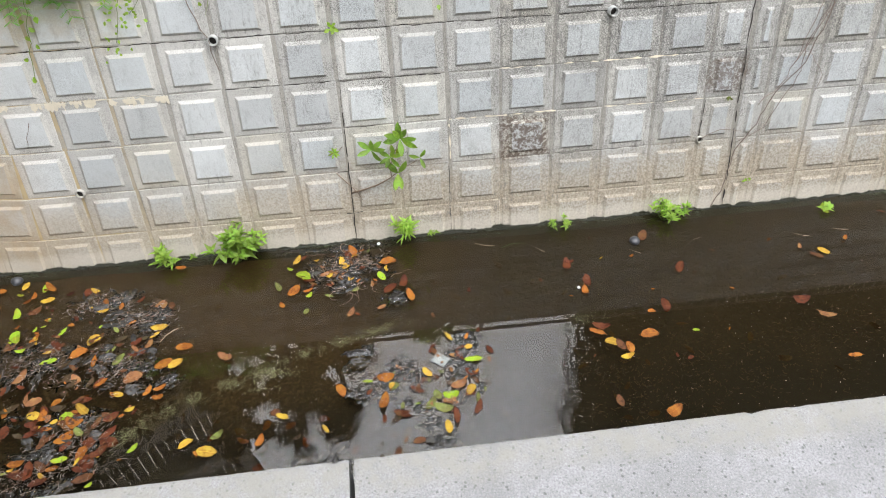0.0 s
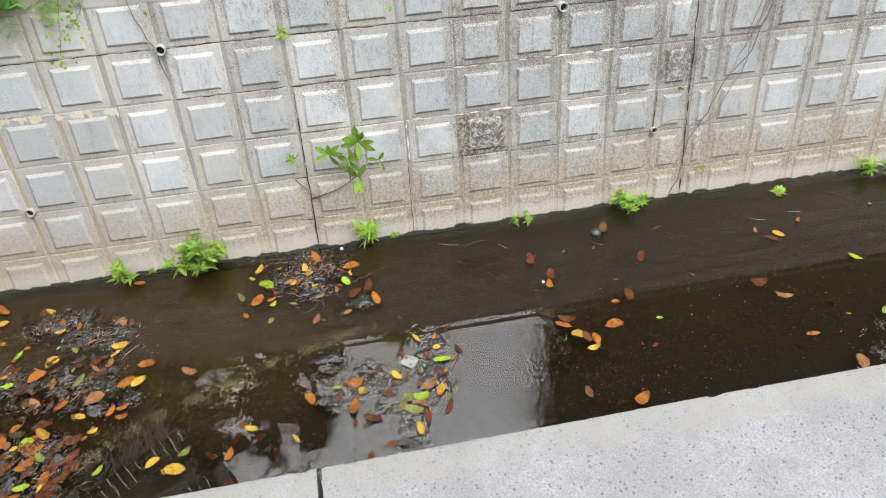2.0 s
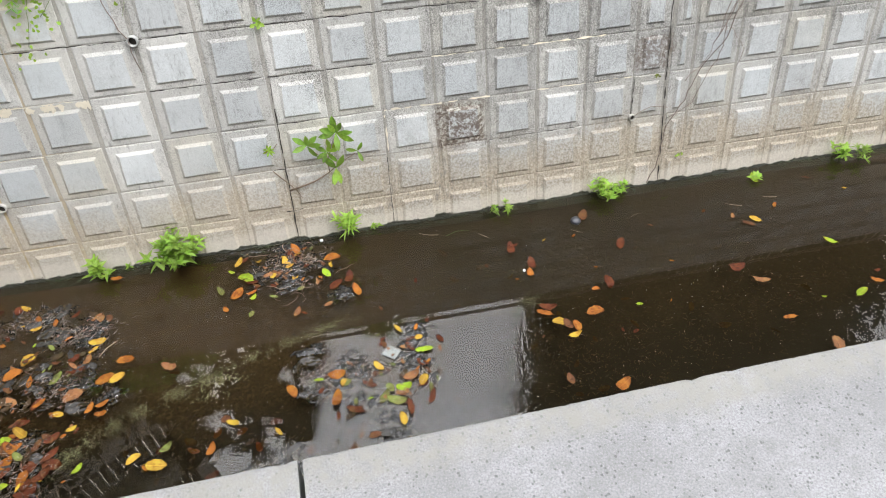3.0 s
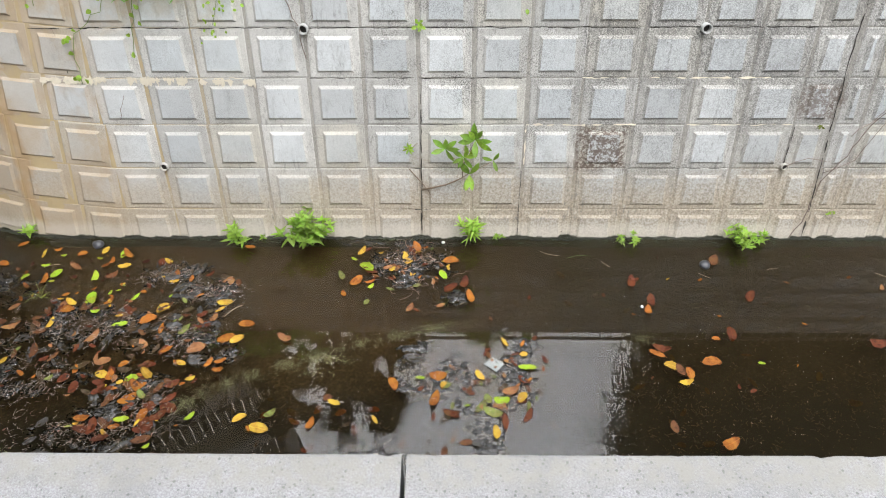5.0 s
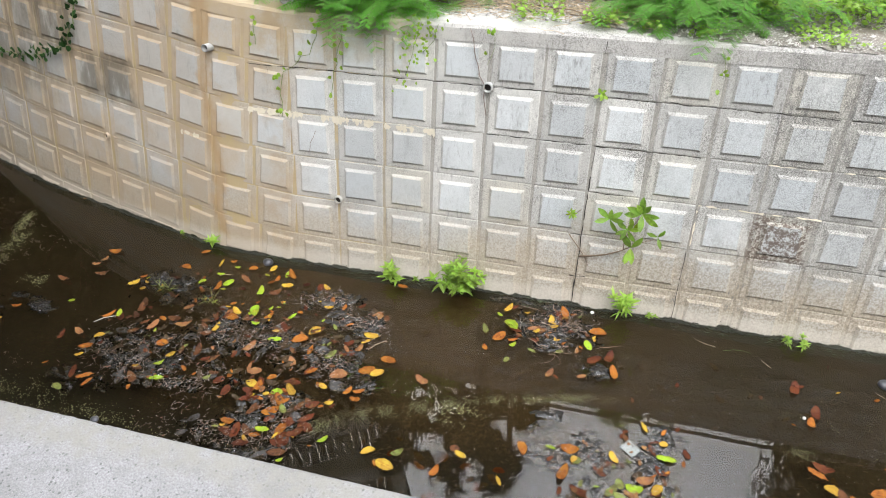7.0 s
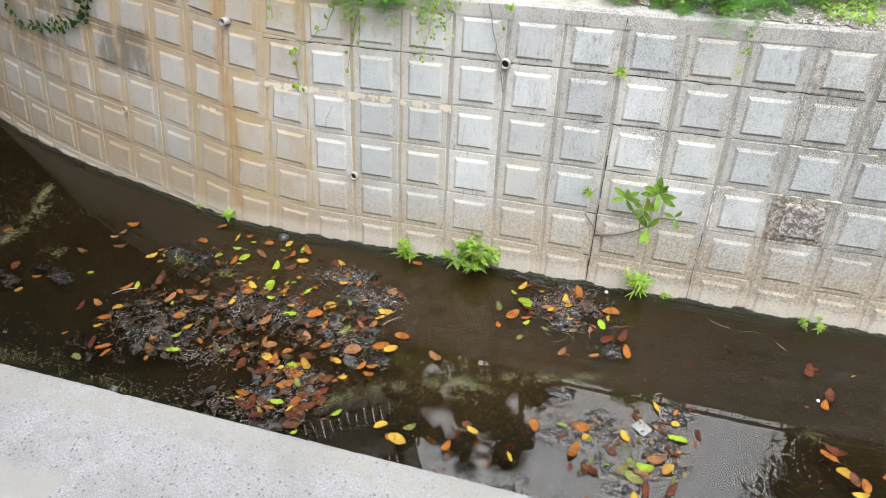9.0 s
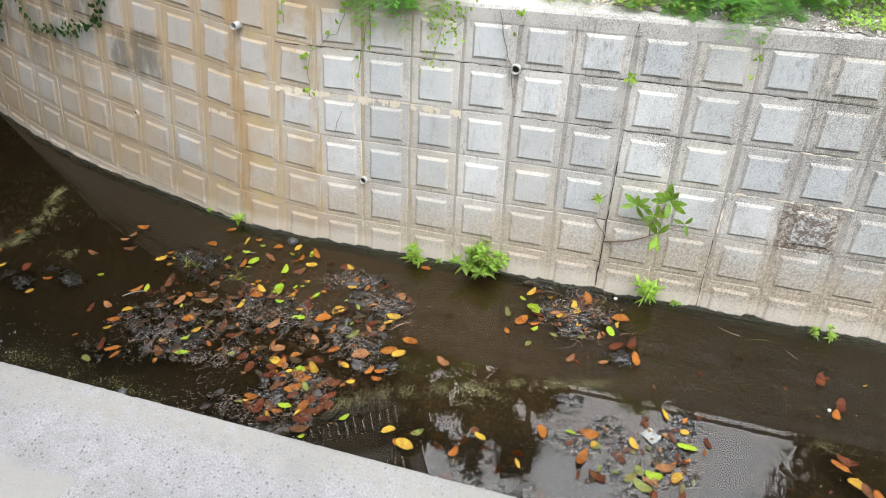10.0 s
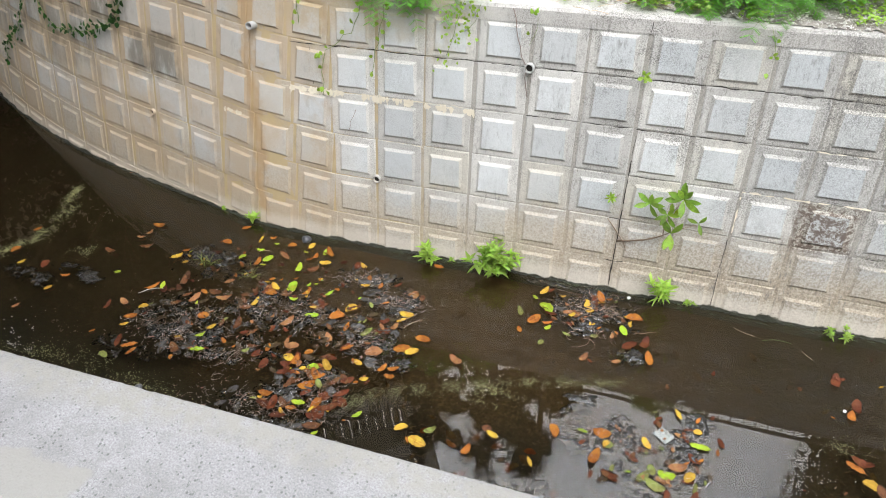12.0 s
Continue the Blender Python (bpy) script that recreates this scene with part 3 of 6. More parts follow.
def tree(x, y, height, spread, seed, leaves=5000, low=0.25, leaf=0.21):
    """A broad-leaved tree: tapered trunk, forking limbs, and a crown of many leaves in loose clumps."""
    rng = random.Random(seed)
    t = thing("tree", "tall broad-leaved tree with a dense dark green crown", "tree", pose(x, y, TOP), "trees on the bank")
    wood, crown = bmesh.new(), bmesh.new()
    lean = Vector((rng.uniform(-0.4, 0.4), rng.uniform(-0.3, 0.3), 0))
    spine = [Vector((0, 0, -0.3)) + lean * k + Vector((rng.uniform(-0.08, 0.08), rng.uniform(-0.08, 0.08), height * 0.8 * k)) for k in (0, 0.2, 0.45, 0.7, 1.0)]
    tube(wood, spine, [0.02 * height, 0.016 * height, 0.012 * height, 0.008 * height, 0.003 * height], 9)
    tips = []
    for i in range(16):
        k = low + (1 - low) * i / 15
        at = spine[0].lerp(spine[-1], k * 0.95)
        a = rng.uniform(0, math.tau)
        reach = spread * (1.0 - 0.6 * abs(k - 0.5)) * rng.uniform(0.7, 1.1)
        end = at + Vector((math.cos(a) * reach, math.sin(a) * reach, reach * rng.uniform(0.25, 0.7)))
        mid = at.lerp(end, 0.5) + Vector((0, 0, -0.1 * reach))
        tube(wood, [at, mid, end], [0.006 * height, 0.004 * height, 0.0015 * height], 5)
        tips += [mid.lerp(end, 0.3), end, at.lerp(end, 0.75)]
        for _ in range(2):
            b = end + Vector((rng.gauss(0, 0.5), rng.gauss(0, 0.5), rng.gauss(0.2, 0.4))) * spread * 0.3
            tube(wood, [mid.lerp(end, 0.6), b], [0.0025 * height, 0.001 * height], 4)
            tips.append(b)
    for _ in range(leaves):
        c = rng.choice(tips)
        g = Vector((rng.gauss(0, 1), rng.gauss(0, 1), rng.gauss(0, 0.7))) * spread * 0.16
        m = Matrix.Translation(c + g) @ pose(0, 0, 0, rng.uniform(-60, 60), rng.uniform(-40, 60), rng.uniform(0, 360))
        blade(crown, m, rng.uniform(0.7, 1.25) * leaf, rng.uniform(0.38, 0.62) * leaf, 0.2, -0.2, 2)
    part("trunk", wood, BARK, t)
    part("crown", crown, CROWN, t)
    return t


tree(6.0, 5.0, 10.5, 2.3, 22, 52000, 0.36, 0.14)
tree(8.05, 5.0, 16.5, 3.1, 3, 62000, 0.10, 0.15)
tree(9.6, 8.4, 18.0, 4.0, 14, 34000, 0.15)
tree(11.0, 5.8, 13.5, 3.4, 4, 36000, 0.15)
tree(-1.35, 5.2, 12.0, 1.0, 5, 18000, 0.3, 0.13)
tree(-2.3, 5.0, 12.5, 0.8, 12, 3500, 0.75, 0.13)
tree(-3.75, 6.0, 14.5, 0.75, 31, 9000, 0.62, 0.13)
tree(-11.6, 5.4, 12.5, 3.6, 6, 30000, 0.04)
# added on the near bank, out of view, to darken the bend
tree(-14.2, 0.4, 13.0, 4.8, 21, 30000, 0.3)
tree(-13.0, 6.6, 15.0, 4.6, 8, 30000, 0.08)
# unseen near-bank tree, added only to shade the left wall and water
tree(-9.0, -3.4, 9.0, 5.0, 10, 34000, 0.36)
tree(-8.3, 3.6, 5.2, 2.2, 13, 9000, 0.1)
tree(-8.2, foot_y(-8.2) + 1.9, 7.5, 2.7, 23, 24000, 0.3)
tree(-16.5, 10.5, 12.0, 4.2, 9, 12000, 0.05)


def apartment_building():
    """A plain house block with a railed balcony on every storey and a pale pillar at its corner."""
    m = pose(-7.7, 7.93, TOP, 0, 0, 33)
    t = thing("apartment_building", "grey plastered apartment block with railed balconies", "building", m)
    bm = bmesh.new()
    box(bm, (-7, 0, -0.5), (2.1, 9, 18.5))
    part("wall", bm, FACADE, t)
    bm = bmesh.new()
    box(bm, (-7.3, -1.7, 18.5), (2.4, 9.3, 18.8))
    part("roof", bm, FACADE, t)
    bm = bmesh.new()
    box(bm, (1.72, -1.56, -0.5), (2.1, -0.9, 18.49))
    part("pillar", bm, WHITEWASH, t, "pale painted corner pillar")
    bm = bmesh.new()
    tube(bm, [(0, 0, 0.161), (0, 0, 1.159)], 0.026, 10, False)
    upright = mesh_of("baluster", bm, ALLOY)
    for floor in range(1, 6):
        z = floor * 3.0
        bm = bmesh.new()
        box(bm, (-6.6, -1.5, z - 0.62), (1.715, 0.02, z + 0.16))
        b = part("balcony", bm, WHITEWASH, t)
        bm = bmesh.new()
        tube(bm, [(-6.6, -1.46, z + 1.18), (1.715, -1.46, z + 1.18)], 0.03, 8)
        part("handrail", bm, ALLOY, b)
        for i in range(30):
            ob = new("baluster", upright)
            ob.parent, ob.location = b, (-6.5 + i * 0.272, -1.46, z)
        for x in (-6.0, -2.4):
            bm = bmesh.new()
            box(bm, (x, -0.03, z + 0.17), (x + 3.3, 0.05, z + 2.3))
            w = part("window", bm, DARK_GLASS, t)
            bm = bmesh.new()
            for lo, hi in (((x - 0.06, -0.06, z + 0.165), (x, 0.06, z + 2.36)), ((x + 3.3, -0.06, z + 0.165), (x + 3.36, 0.06, z + 2.36)), ((x, -0.06, z + 2.3), (x + 3.3, 0.06, z + 2.36)), ((x + 1.62, -0.055, z + 0.17), (x + 1.68, -0.031, z + 2.3))):
                box(bm, lo, hi)
            part("frame", bm, STEEL, w)


apartment_building()

# ---- fittings of the wall: weep pipes, cracks, lime ----


def ring_mesh(outer, inner, front, back):
    bm = bmesh.new()
    n = 20
    spec = ((inner, back), (inner, front), (outer, front), (outer, back))
    rings = [[bm.verts.new((r * math.cos(k * math.tau / n), y, r * math.sin(k * math.tau / n))) for k in range(n)] for r, y in spec]
    for a, b in zip(rings, rings[1:]):
        for k in range(n):
            bm.faces.new((a[k], b[k], b[(k + 1) % n], a[(k + 1) % n])).smooth = True
    return bm


def plug_mesh(radius, y):
    bm = bmesh.new()
    bm.faces.new([bm.verts.new((radius * math.cos(k * math.tau / 20), y, radius * math.sin(k * math.tau / 20))) for k in range(20)])
    return bm


def weep_pipe(s, d, outer, stick, label, mat=PVC):
    """A drain pipe through the wall; its bore is open for a hand's breadth and dark behind."""
    m = wall_pose(s, d)
    t = thing("weep_pipe", label, "drain pipe", m, "weep pipes in the wall")
    part("pipe", ring_mesh(outer, outer * 0.74, -stick, 0.02), mat, t)
    part("bore", plug_mesh(outer * 0.76, -stick + min(0.045, stick - 0.004)), HOLE, t, "dark bore")


weep_pipe(-0.807, 1.687, 0.036, 0.045, "short grey plastic weep pipe jutting from the block wall")
weep_pipe(1.995, 1.690, 0.036, 0.05, "short grey plastic weep pipe jutting from the block wall")
weep_pipe(-3.107, 1.788, 0.031, 0.075, "grey plastic weep pipe jutting far from the stained wall")
weep_pipe(-2.007, 0.639, 0.033, 0.03, "small weep hole with a worn grey rim low in the wall", BLOCK_EDGE)
weep_pipe(2.80, 0.640, 0.028, 0.026, "small clogged weep hole with a worn rim low in the wall", BLOCK_EDGE)
weep_pipe(-4.499, 0.756, 0.031, 0.026, "small weep hole with a worn grey rim in the curved wall", BLOCK_EDGE)


def ribbon(points, width, lift, seed, ragged=0.5, step=0.02):
    """A thin uneven strip lying on the wall along points of (s, d)."""
    rng = random.Random(seed)
    bm = bmesh.new()
    last = None
    for (s0, d0), (s1, d1) in zip(points, points[1:]):
        n = max(1, int(math.hypot(s1 - s0, d1 - d0) / step))
        for i in range(n):
            s, d = s0 + (s1 - s0) * i / n, d0 + (d1 - d0) * i / n
            wob = noise.noise((s * 9, d * 9, seed)) * 0.008 + noise.noise((s * 31, d * 31, seed + 4)) * 0.004
            swell = 1 + ragged * 2 * noise.noise((s * 13 + seed, d * 13, 2.0))
            if swell < 0.35:
                last = None
                continue
            w = width * swell
            flat = abs(s1 - s0) > abs(d1 - d0)
            a, b = ((s, d + wob - w / 2), (s, d + wob + w / 2)) if flat else ((s + wob + w / 2, d), (s + wob - w / 2, d))
            now = [bm.verts.new(on_wall(*a, lift)), bm.verts.new(on_wall(*b, lift))]
            if last:
                bm.faces.new((last[0], now[0], now[1], last[1]))
            last = now
    return bm


def joint(points):
    """Points of a level line drawn on to the nearest bed joint of the courses."""
    if max(d for s, d in points) - min(d for s, d in points) > 0.06 or points[0][1] > 1.9:
        return points
    return [(s, FOOT + COURSE * round((d - FOOT) / COURSE) + 0.2 * ((d - FOOT) / COURSE % 1 - 0.5) * 0.01) for s, d in points]


CRACKS = tagged(new("crack_lines", mesh_of("crack_lines", ribbon(joint([(-2.75, 1.685), (-1.62, 1.682), (-0.8, 1.66), (-0.1, 1.657), (0.44, 1.66), (0.96, 1.68), (1.37, 1.66), (2.27, 1.687), (2.8, 1.69)]), 0.0045, 0.0045, 3, 0.9), HOLE)), "dark open crack along a bed joint of the wall", "crack", kind="stuff")
for pts, w, seed in (([(0.0, 1.318), (0.37, 1.322), (0.75, 1.321), (0.8, 1.33)], 0.007, 5), ([(-0.8, 1.312), (-0.24, 1.329), (-0.02, 1.325)], 0.006, 7), ([(0.0, 0.98), (0.3, 0.975)], 0.006, 9), ([(-0.09, 0.625), (0.02, 0.625)], 0.007, 11),
                     ([(-0.012, -0.02), (-0.004, 0.42), (0.0, 0.87), (0.004, 1.12)], 0.012, 13), ([(0.004, 1.12), (0.008, 1.31)], 0.005, 14), ([(0.775, -0.02), (0.77, 0.27), (0.775, 0.62)], 0.007, 15), ([(3.10, -0.02), (3.09, 0.45), (3.07, 1.0), (3.06, 1.5), (3.07, 1.99)], 0.012, 17), ([(-0.06, 0.275), (0.09, 0.275)], 0.008, 19), ([(-0.012, 1.99), (-0.002, 2.09)], 0.010, 21), ([(1.6, 0.62), (2.4, 0.627)], 0.005, 23), ([(3.3, 1.69), (4.4, 1.70)], 0.006, 25), ([(-2.58, 1.7), (-2.55, 1.35)], 0.006, 27), ([(2.79, 0.63), (2.80, 0.98)], 0.009, 29)):
    tagged(new("crack_lines", mesh_of("crack_lines", ribbon(joint(pts), w * 0.55, 0.0045, seed, 0.9), HOLE)), "dark open crack along a joint of the wall", "crack", kind="stuff")
for pts, w, seed in (([(0.79, 0.955), (1.24, 0.955)], 0.012, 41), ([(1.24, 0.955), (1.62, 0.95)], 0.006, 42), ([(1.62, 1.323), (2.54, 1.322)], 0.006, 43), ([(1.99, 0.972), (2.79, 0.964)], 0.004, 45), ([(1.0, 1.325), (1.62, 1.325)], 0.004, 46), ([(0.79, 0.64), (0.79, 0.95)], 0.008, 47), ([(-2.85, 1.338), (-2.3, 1.337), (-1.76, 1.336), (-1.2, 1.334)], 0.003, 48), ([(-2.5, 0.98), (-2.0, 0.982), (-1.6, 0.98)], 0.002, 49)):
    tagged(new("lime_lines", mesh_of("lime_lines", ribbon(joint(pts), w, 0.006, seed, 1.6, 0.008), LIME)), "pale lime crust along a joint of the wall", "lime crust", kind="stuff")


def lime_drips(s0, s1, d, seed, n):
    """Pale crust that has run down from a joint: flat uneven tongues."""
    rng = random.Random(seed)
    bm = bmesh.new()
    for _ in range(n):
        s, w, h = rng.uniform(s0, s1), rng.uniform(0.006, 0.030), rng.uniform(0.006, 0.036)
        k = 13
        vs = []
        for i in range(k):
            a = i * math.tau / k
            r = rng.uniform(0.55, 1.25)
            vs.append(bm.verts.new(on_wall(s + math.cos(a) * w * r, d + rng.uniform(-0.004, 0.004) - h * 0.6 + math.sin(a) * h * r, 0.0055 + rng.uniform(0, 0.0015))))
        bm.faces.new(vs)
    return bm


for s0, s1, d, seed, n in ((-2.76, -2.30, 1.338, 61, 44), (-2.14, -1.70, 1.335, 62, 30), (-1.62, -1.20, 1.322, 63, 22), (-3.56, -3.36, 1.03, 64, 9)):
    tagged(new("lime_drips", mesh_of("lime_drips", lime_drips(s0, s1, d, seed, n), LIME)), "pale lime crust that ran down the blocks", "lime crust", kind="stuff")

# slime and moss in the waterline
rng = random.Random(70)
bm = bmesh.new()
for _ in range(24000):
    s = rng.uniform(-9, 8)
    thick = 0.75 + 0.6 * noise.noise((s * 1.3, 0, 4)) + 0.5 * noise.noise((s * 9, 0, 6))
    if thick + rng.uniform(-0.4, 0.4) < 0.05:
        continue
    r = rng.uniform(0.0025, 0.006)
    high = abs(rng.gauss(0, 0.013)) * thick
    m = Matrix.Translation(on_wall(s, -0.006 + high, rng.uniform(0.0, max(0.004, 0.035 * thick - high)))) @ Matrix.Diagonal((r * 1.5, r * 0.8, r * 0.7, 1)) @ pose(0, 0, 0, rng.uniform(0, 90), rng.uniform(0, 90), rng.uniform(0, 90))
    v = [bm.verts.new(m @ Vector(c)) for c in ((1, 0, 0), (-1, 0, 0), (0, 1, 0), (0, -1, 0), (0, 0, 1), (0, 0, -1))]
    for a, b in ((0, 2), (2, 1), (1, 3), (3, 0)):
        bm.faces.new((v[a], v[b], v[4])), bm.faces.new((v[b], v[a], v[5]))
tagged(new("waterline_moss", mesh_of("waterline_moss", bm, SLIME)), "black-green slime and moss along the foot of the wall", "moss", kind="stuff")

rng = random.Random(71)
bm = bmesh.new()
for _ in range(1500):
    s = rng.uniform(-3.6, 6.0)
    if noise.noise((s * 2.1, 0, 8)) < rng.uniform(-0.4, 0.3):
        continue
    p = on_wall(s, 0.0, 0.0) + Vector((0, -abs(rng.gauss(0.03, 0.03)) - 0.01, 0.004))
    d = Vector((rng.gauss(0, 1), rng.gauss(0, 0.4), 0)).normalized() * rng.uniform(0.006, 0.028)
    tube(bm, [p, p + d * 0.5 + Vector((0, 0, 0.003)), p + d], 0.0011, 4, False)
tagged(new("slime_threads", mesh_of("slime_threads", bm, plain("green_thread", (0.10, 0.125, 0.055), 0.5, 0.5))), "thin green threads of algae along the waterline", "algae", kind="stuff")

# ---- plants ----


def stems_and_leaves(name, label, m, stems, green, group="", leaf=(0.05, 0.014), per=9, seed=0, top=True):
    """A small herb: thin stems with leaves set round them. stems: (lean angle, round angle, height)."""
    rng = random.Random(seed)
    t = thing(name, label, "weed", m, group)
    wood, leaves = bmesh.new(), bmesh.new()
    for lean, turn, h in stems:
        tip = Vector((math.sin(lean) * math.cos(turn), math.sin(lean) * math.sin(turn), math.cos(lean))) * h
        mid = tip * 0.5 + Vector((0, 0, 0.08 * h))
        tube(wood, [(0, 0, -0.02), mid, tip], [0.003, 0.0024, 0.0012], 5)
        n = max(3, int(per * h / 0.2))
        for i in range(n):
            k = 0.25 + 0.75 * (i + 1) / n
            at = mid.lerp(tip, k * 2 - 1) if k > 0.5 else mid * (k * 2)
            for side in (0, 1):
                a = turn + i * 1.6 + side * math.pi + rng.uniform(-0.5, 0.5)
                size = leaf[0] * rng.uniform(0.7, 1.25)
                q = Matrix.Translation(at) @ pose(0, 0, 0, 0, 0, math.degrees(a)) @ pose(0, 0, 0, rng.uniform(-15, 15), rng.uniform(-50, 15), 0)
                blade(leaves, q, size, leaf[1] * rng.uniform(0.8, 1.2), 0.3, -0.25, 4)
        if top:
            for i in range(5):
                q = Matrix.Translation(tip) @ pose(0, 0, 0, 0, rng.uniform(-60, -20), i * 72 + rng.uniform(-20, 20))
                blade(leaves, q, leaf[0] * rng.uniform(0.6, 1.0), leaf[1], 0.3, -0.3, 4)
    part("stalk", wood, STEM, t)
    part("leaves", leaves, green, t)
    return t


def tuft(x, y, h, n, seed, leaf, label, wide=0.9, z=0.0):
    rng = random.Random(seed)
    stems = [(rng.uniform(0.05, wide), rng.uniform(0, math.tau), h * rng.uniform(0.55, 1.1)) for _ in range(n)]
    return stems_and_leaves("weed", label, pose(x, y, z), stems, GREEN, "weeds at the waterline", (leaf[0] * 1.2, leaf[1] * 1.3), 5, seed)


tuft(-0.95, -0.10, 0.29, 15, 1, (0.080, 0.024), "leafy bright green weed clump rooted at the waterline", 0.9)
tuft(-0.84, -0.05, 0.18, 6, 21, (0.06, 0.018), "leafy bright green weed rooted at the waterline")
tuft(-1.51, -0.09, 0.15, 5, 2, (0.07, 0.020), "small green weed with narrow leaves at the waterline")
tuft(-1.33, -0.03, 0.05, 2, 22, (0.03, 0.010), "tiny green seedling at the waterline")
tuft(0.41, -0.05, 0.22, 8, 3, (0.075, 0.014), "green weed with long narrow leaves at the waterline", 0.6)
tuft(0.60, -0.02, 0.06, 3, 23, (0.03, 0.010), "tiny green seedling at the waterline")
tuft(1.60, -0.05, 0.07, 3, 4, (0.035, 0.012), "small green seedling growing from the waterline")
tuft(1.71, -0.05, 0.09, 4, 5, (0.035, 0.012), "small green seedling growing from the waterline")
tuft(2.55, -0.09, 0.15, 12, 6, (0.055, 0.014), "spreading bright green weed rooted at the waterline", 1.2)
tuft(2.68, -0.07, 0.12, 6, 26, (0.05, 0.013), "spreading bright green weed rooted at the waterline", 1.2)
tuft(4.82, -0.10, 0.15, 10, 7, (0.05, 0.015), "bright green weed clump rooted at the waterline", 1.1)
tuft(5.00, -0.12, 0.12, 6, 27, (0.06, 0.010), "thin green weed lying out over the water", 1.4)
tuft(3.93, -0.17, 0.06, 2, 8, (0.05, 0.030), "single green sprig floating by the wall", 1.2)
tuft(-3.27, -0.01, 0.11, 4, 9, (0.06, 0.012), "green grass-like weed at the waterline", 0.7)
tuft(-3.62, 0.08, 0.035, 2, 29, (0.024, 0.008), "tiny green seedling at the waterline")

# the sapling in the wall's joint
sapling = thing("sapling", "green fig sapling with oblong leaves growing from the wall joint", "plant")


def branch(points, radii, parent=sapling, mat=TWIG, name="branch"):
    bm = bmesh.new()
    tube(bm, [on_wall(*p) for p in points], radii, 7)
    return part(name, bm, mat, parent)


branch([(-0.003, 0.437, 0.0), (0.09, 0.47, 0.03), (0.19, 0.505, 0.05), (0.27, 0.55, 0.07), (0.32, 0.588, 0.09)], [0.008, 0.007, 0.006, 0.0055, 0.004])
branch([(0.32, 0.588, 0.09), (0.315, 0.66, 0.12), (0.32, 0.76, 0.14)], [0.004, 0.0035, 0.003])
branch([(0.315, 0.66, 0.12), (0.26, 0.75, 0.13), (0.19, 0.83, 0.14)], [0.0035, 0.003, 0.0025])
branch([(0.32, 0.70, 0.12), (0.36, 0.82, 0.15), (0.40, 0.90, 0.16)], [0.0035, 0.003, 0.0025])
branch([(0.32, 0.588, 0.09), (0.42, 0.66, 0.10), (0.53, 0.72, 0.11)], [0.0035, 0.003, 0.002])
branch([(-0.10, 0.62, 0.005), (-0.02, 0.53, 0.02), (0.05, 0.44, 0.02), (0.09, 0.34, 0.008)], [0.004, 0.004, 0.003, 0.002])
rng = random.Random(31)


def wall_leaf(s, d, out, turn, size, mat, parent=sapling, lift=25, name="leaf", width=0.33):
    """A leaf on the wall's face: turn is its direction from along-the-wall towards up."""
    m = wall_pose(s, d, out) @ pose(0, 0, 0, 90, 0, 0) @ pose(0, 0, 0, 0, 0, turn) @ pose(0, 0, 0, rng.uniform(-25, 25), -lift + rng.uniform(-12, 12), 0)
    bm = bmesh.new()
    blade(bm, Matrix(), size, size * width, 0.22, -0.18, 7, 0, 1.25)
    ob = part(name, bm, mat, parent)
    ob.matrix_basis = m
    return ob


for s, d, out, turns, size in ((0.185, 0.845, 0.15, (95, 50, 5, -60, 190, 140), 0.105), (0.405, 0.925, 0.17, (120, 92, 60, 0, -35, -85, 180, 150), 0.11), (0.32, 0.78, 0.15, (140, 70, 20, 200, 250, -60), 0.085), (0.37, 0.62, 0.11, (250, -70, -100, 60, 120), 0.12), (0.545, 0.735, 0.11, (165, 60, -65), 0.085)):
    for a in turns:
        wall_leaf(s, d, out, a + rng.uniform(-8, 8), size * 1.22 * rng.uniform(0.85, 1.12), SAPLING if rng.random() < 0.8 else GREEN)
wall_leaf(0.35, 0.80, 0.16, 100, 0.10, GREEN)
wall_leaf(0.36, 0.79, 0.16, 60, 0.09, DRY[3])

seedling = thing("seedling", "small green seedling with yellowed tips in the wall", "plant")
bm = bmesh.new()
tube(bm, [on_wall(-0.03, 0.83, 0.0), on_wall(-0.06, 0.81, 0.03), on_wall(-0.095, 0.81, 0.05)], [0.003, 0.0025, 0.002], 5)
part("stem", bm, TWIG, seedling)
for a in (100, 60, 150, 200, 250, 300, 20, 330):
    wall_leaf(-0.095, 0.81, 0.05, a, 0.05, GREEN if a % 40 else DRY[3], seedling)
for s, d, n, size in ((0.005, 1.715, 9, 0.045), (2.97, 0.965, 7, 0.03), (3.26, 0.25, 6, 0.035)):
    sprig = thing("seedling", "small green sprig growing from a joint of the wall", "plant")
    bm = bmesh.new()
    tube(bm, [on_wall(s, d - 0.02, 0.0), on_wall(s, d, 0.03)], 0.002, 5)
    part("stem", bm, STEM, sprig)
    for i in range(n):
        wall_leaf(s + rng.uniform(-0.02, 0.02), d + rng.uniform(-0.02, 0.02), 0.03, i * 360 / n + rng.uniform(-20, 20), size * rng.uniform(0.7, 1.1), GREEN if d != 0.965 else DRY[6], sprig, width=0.55)


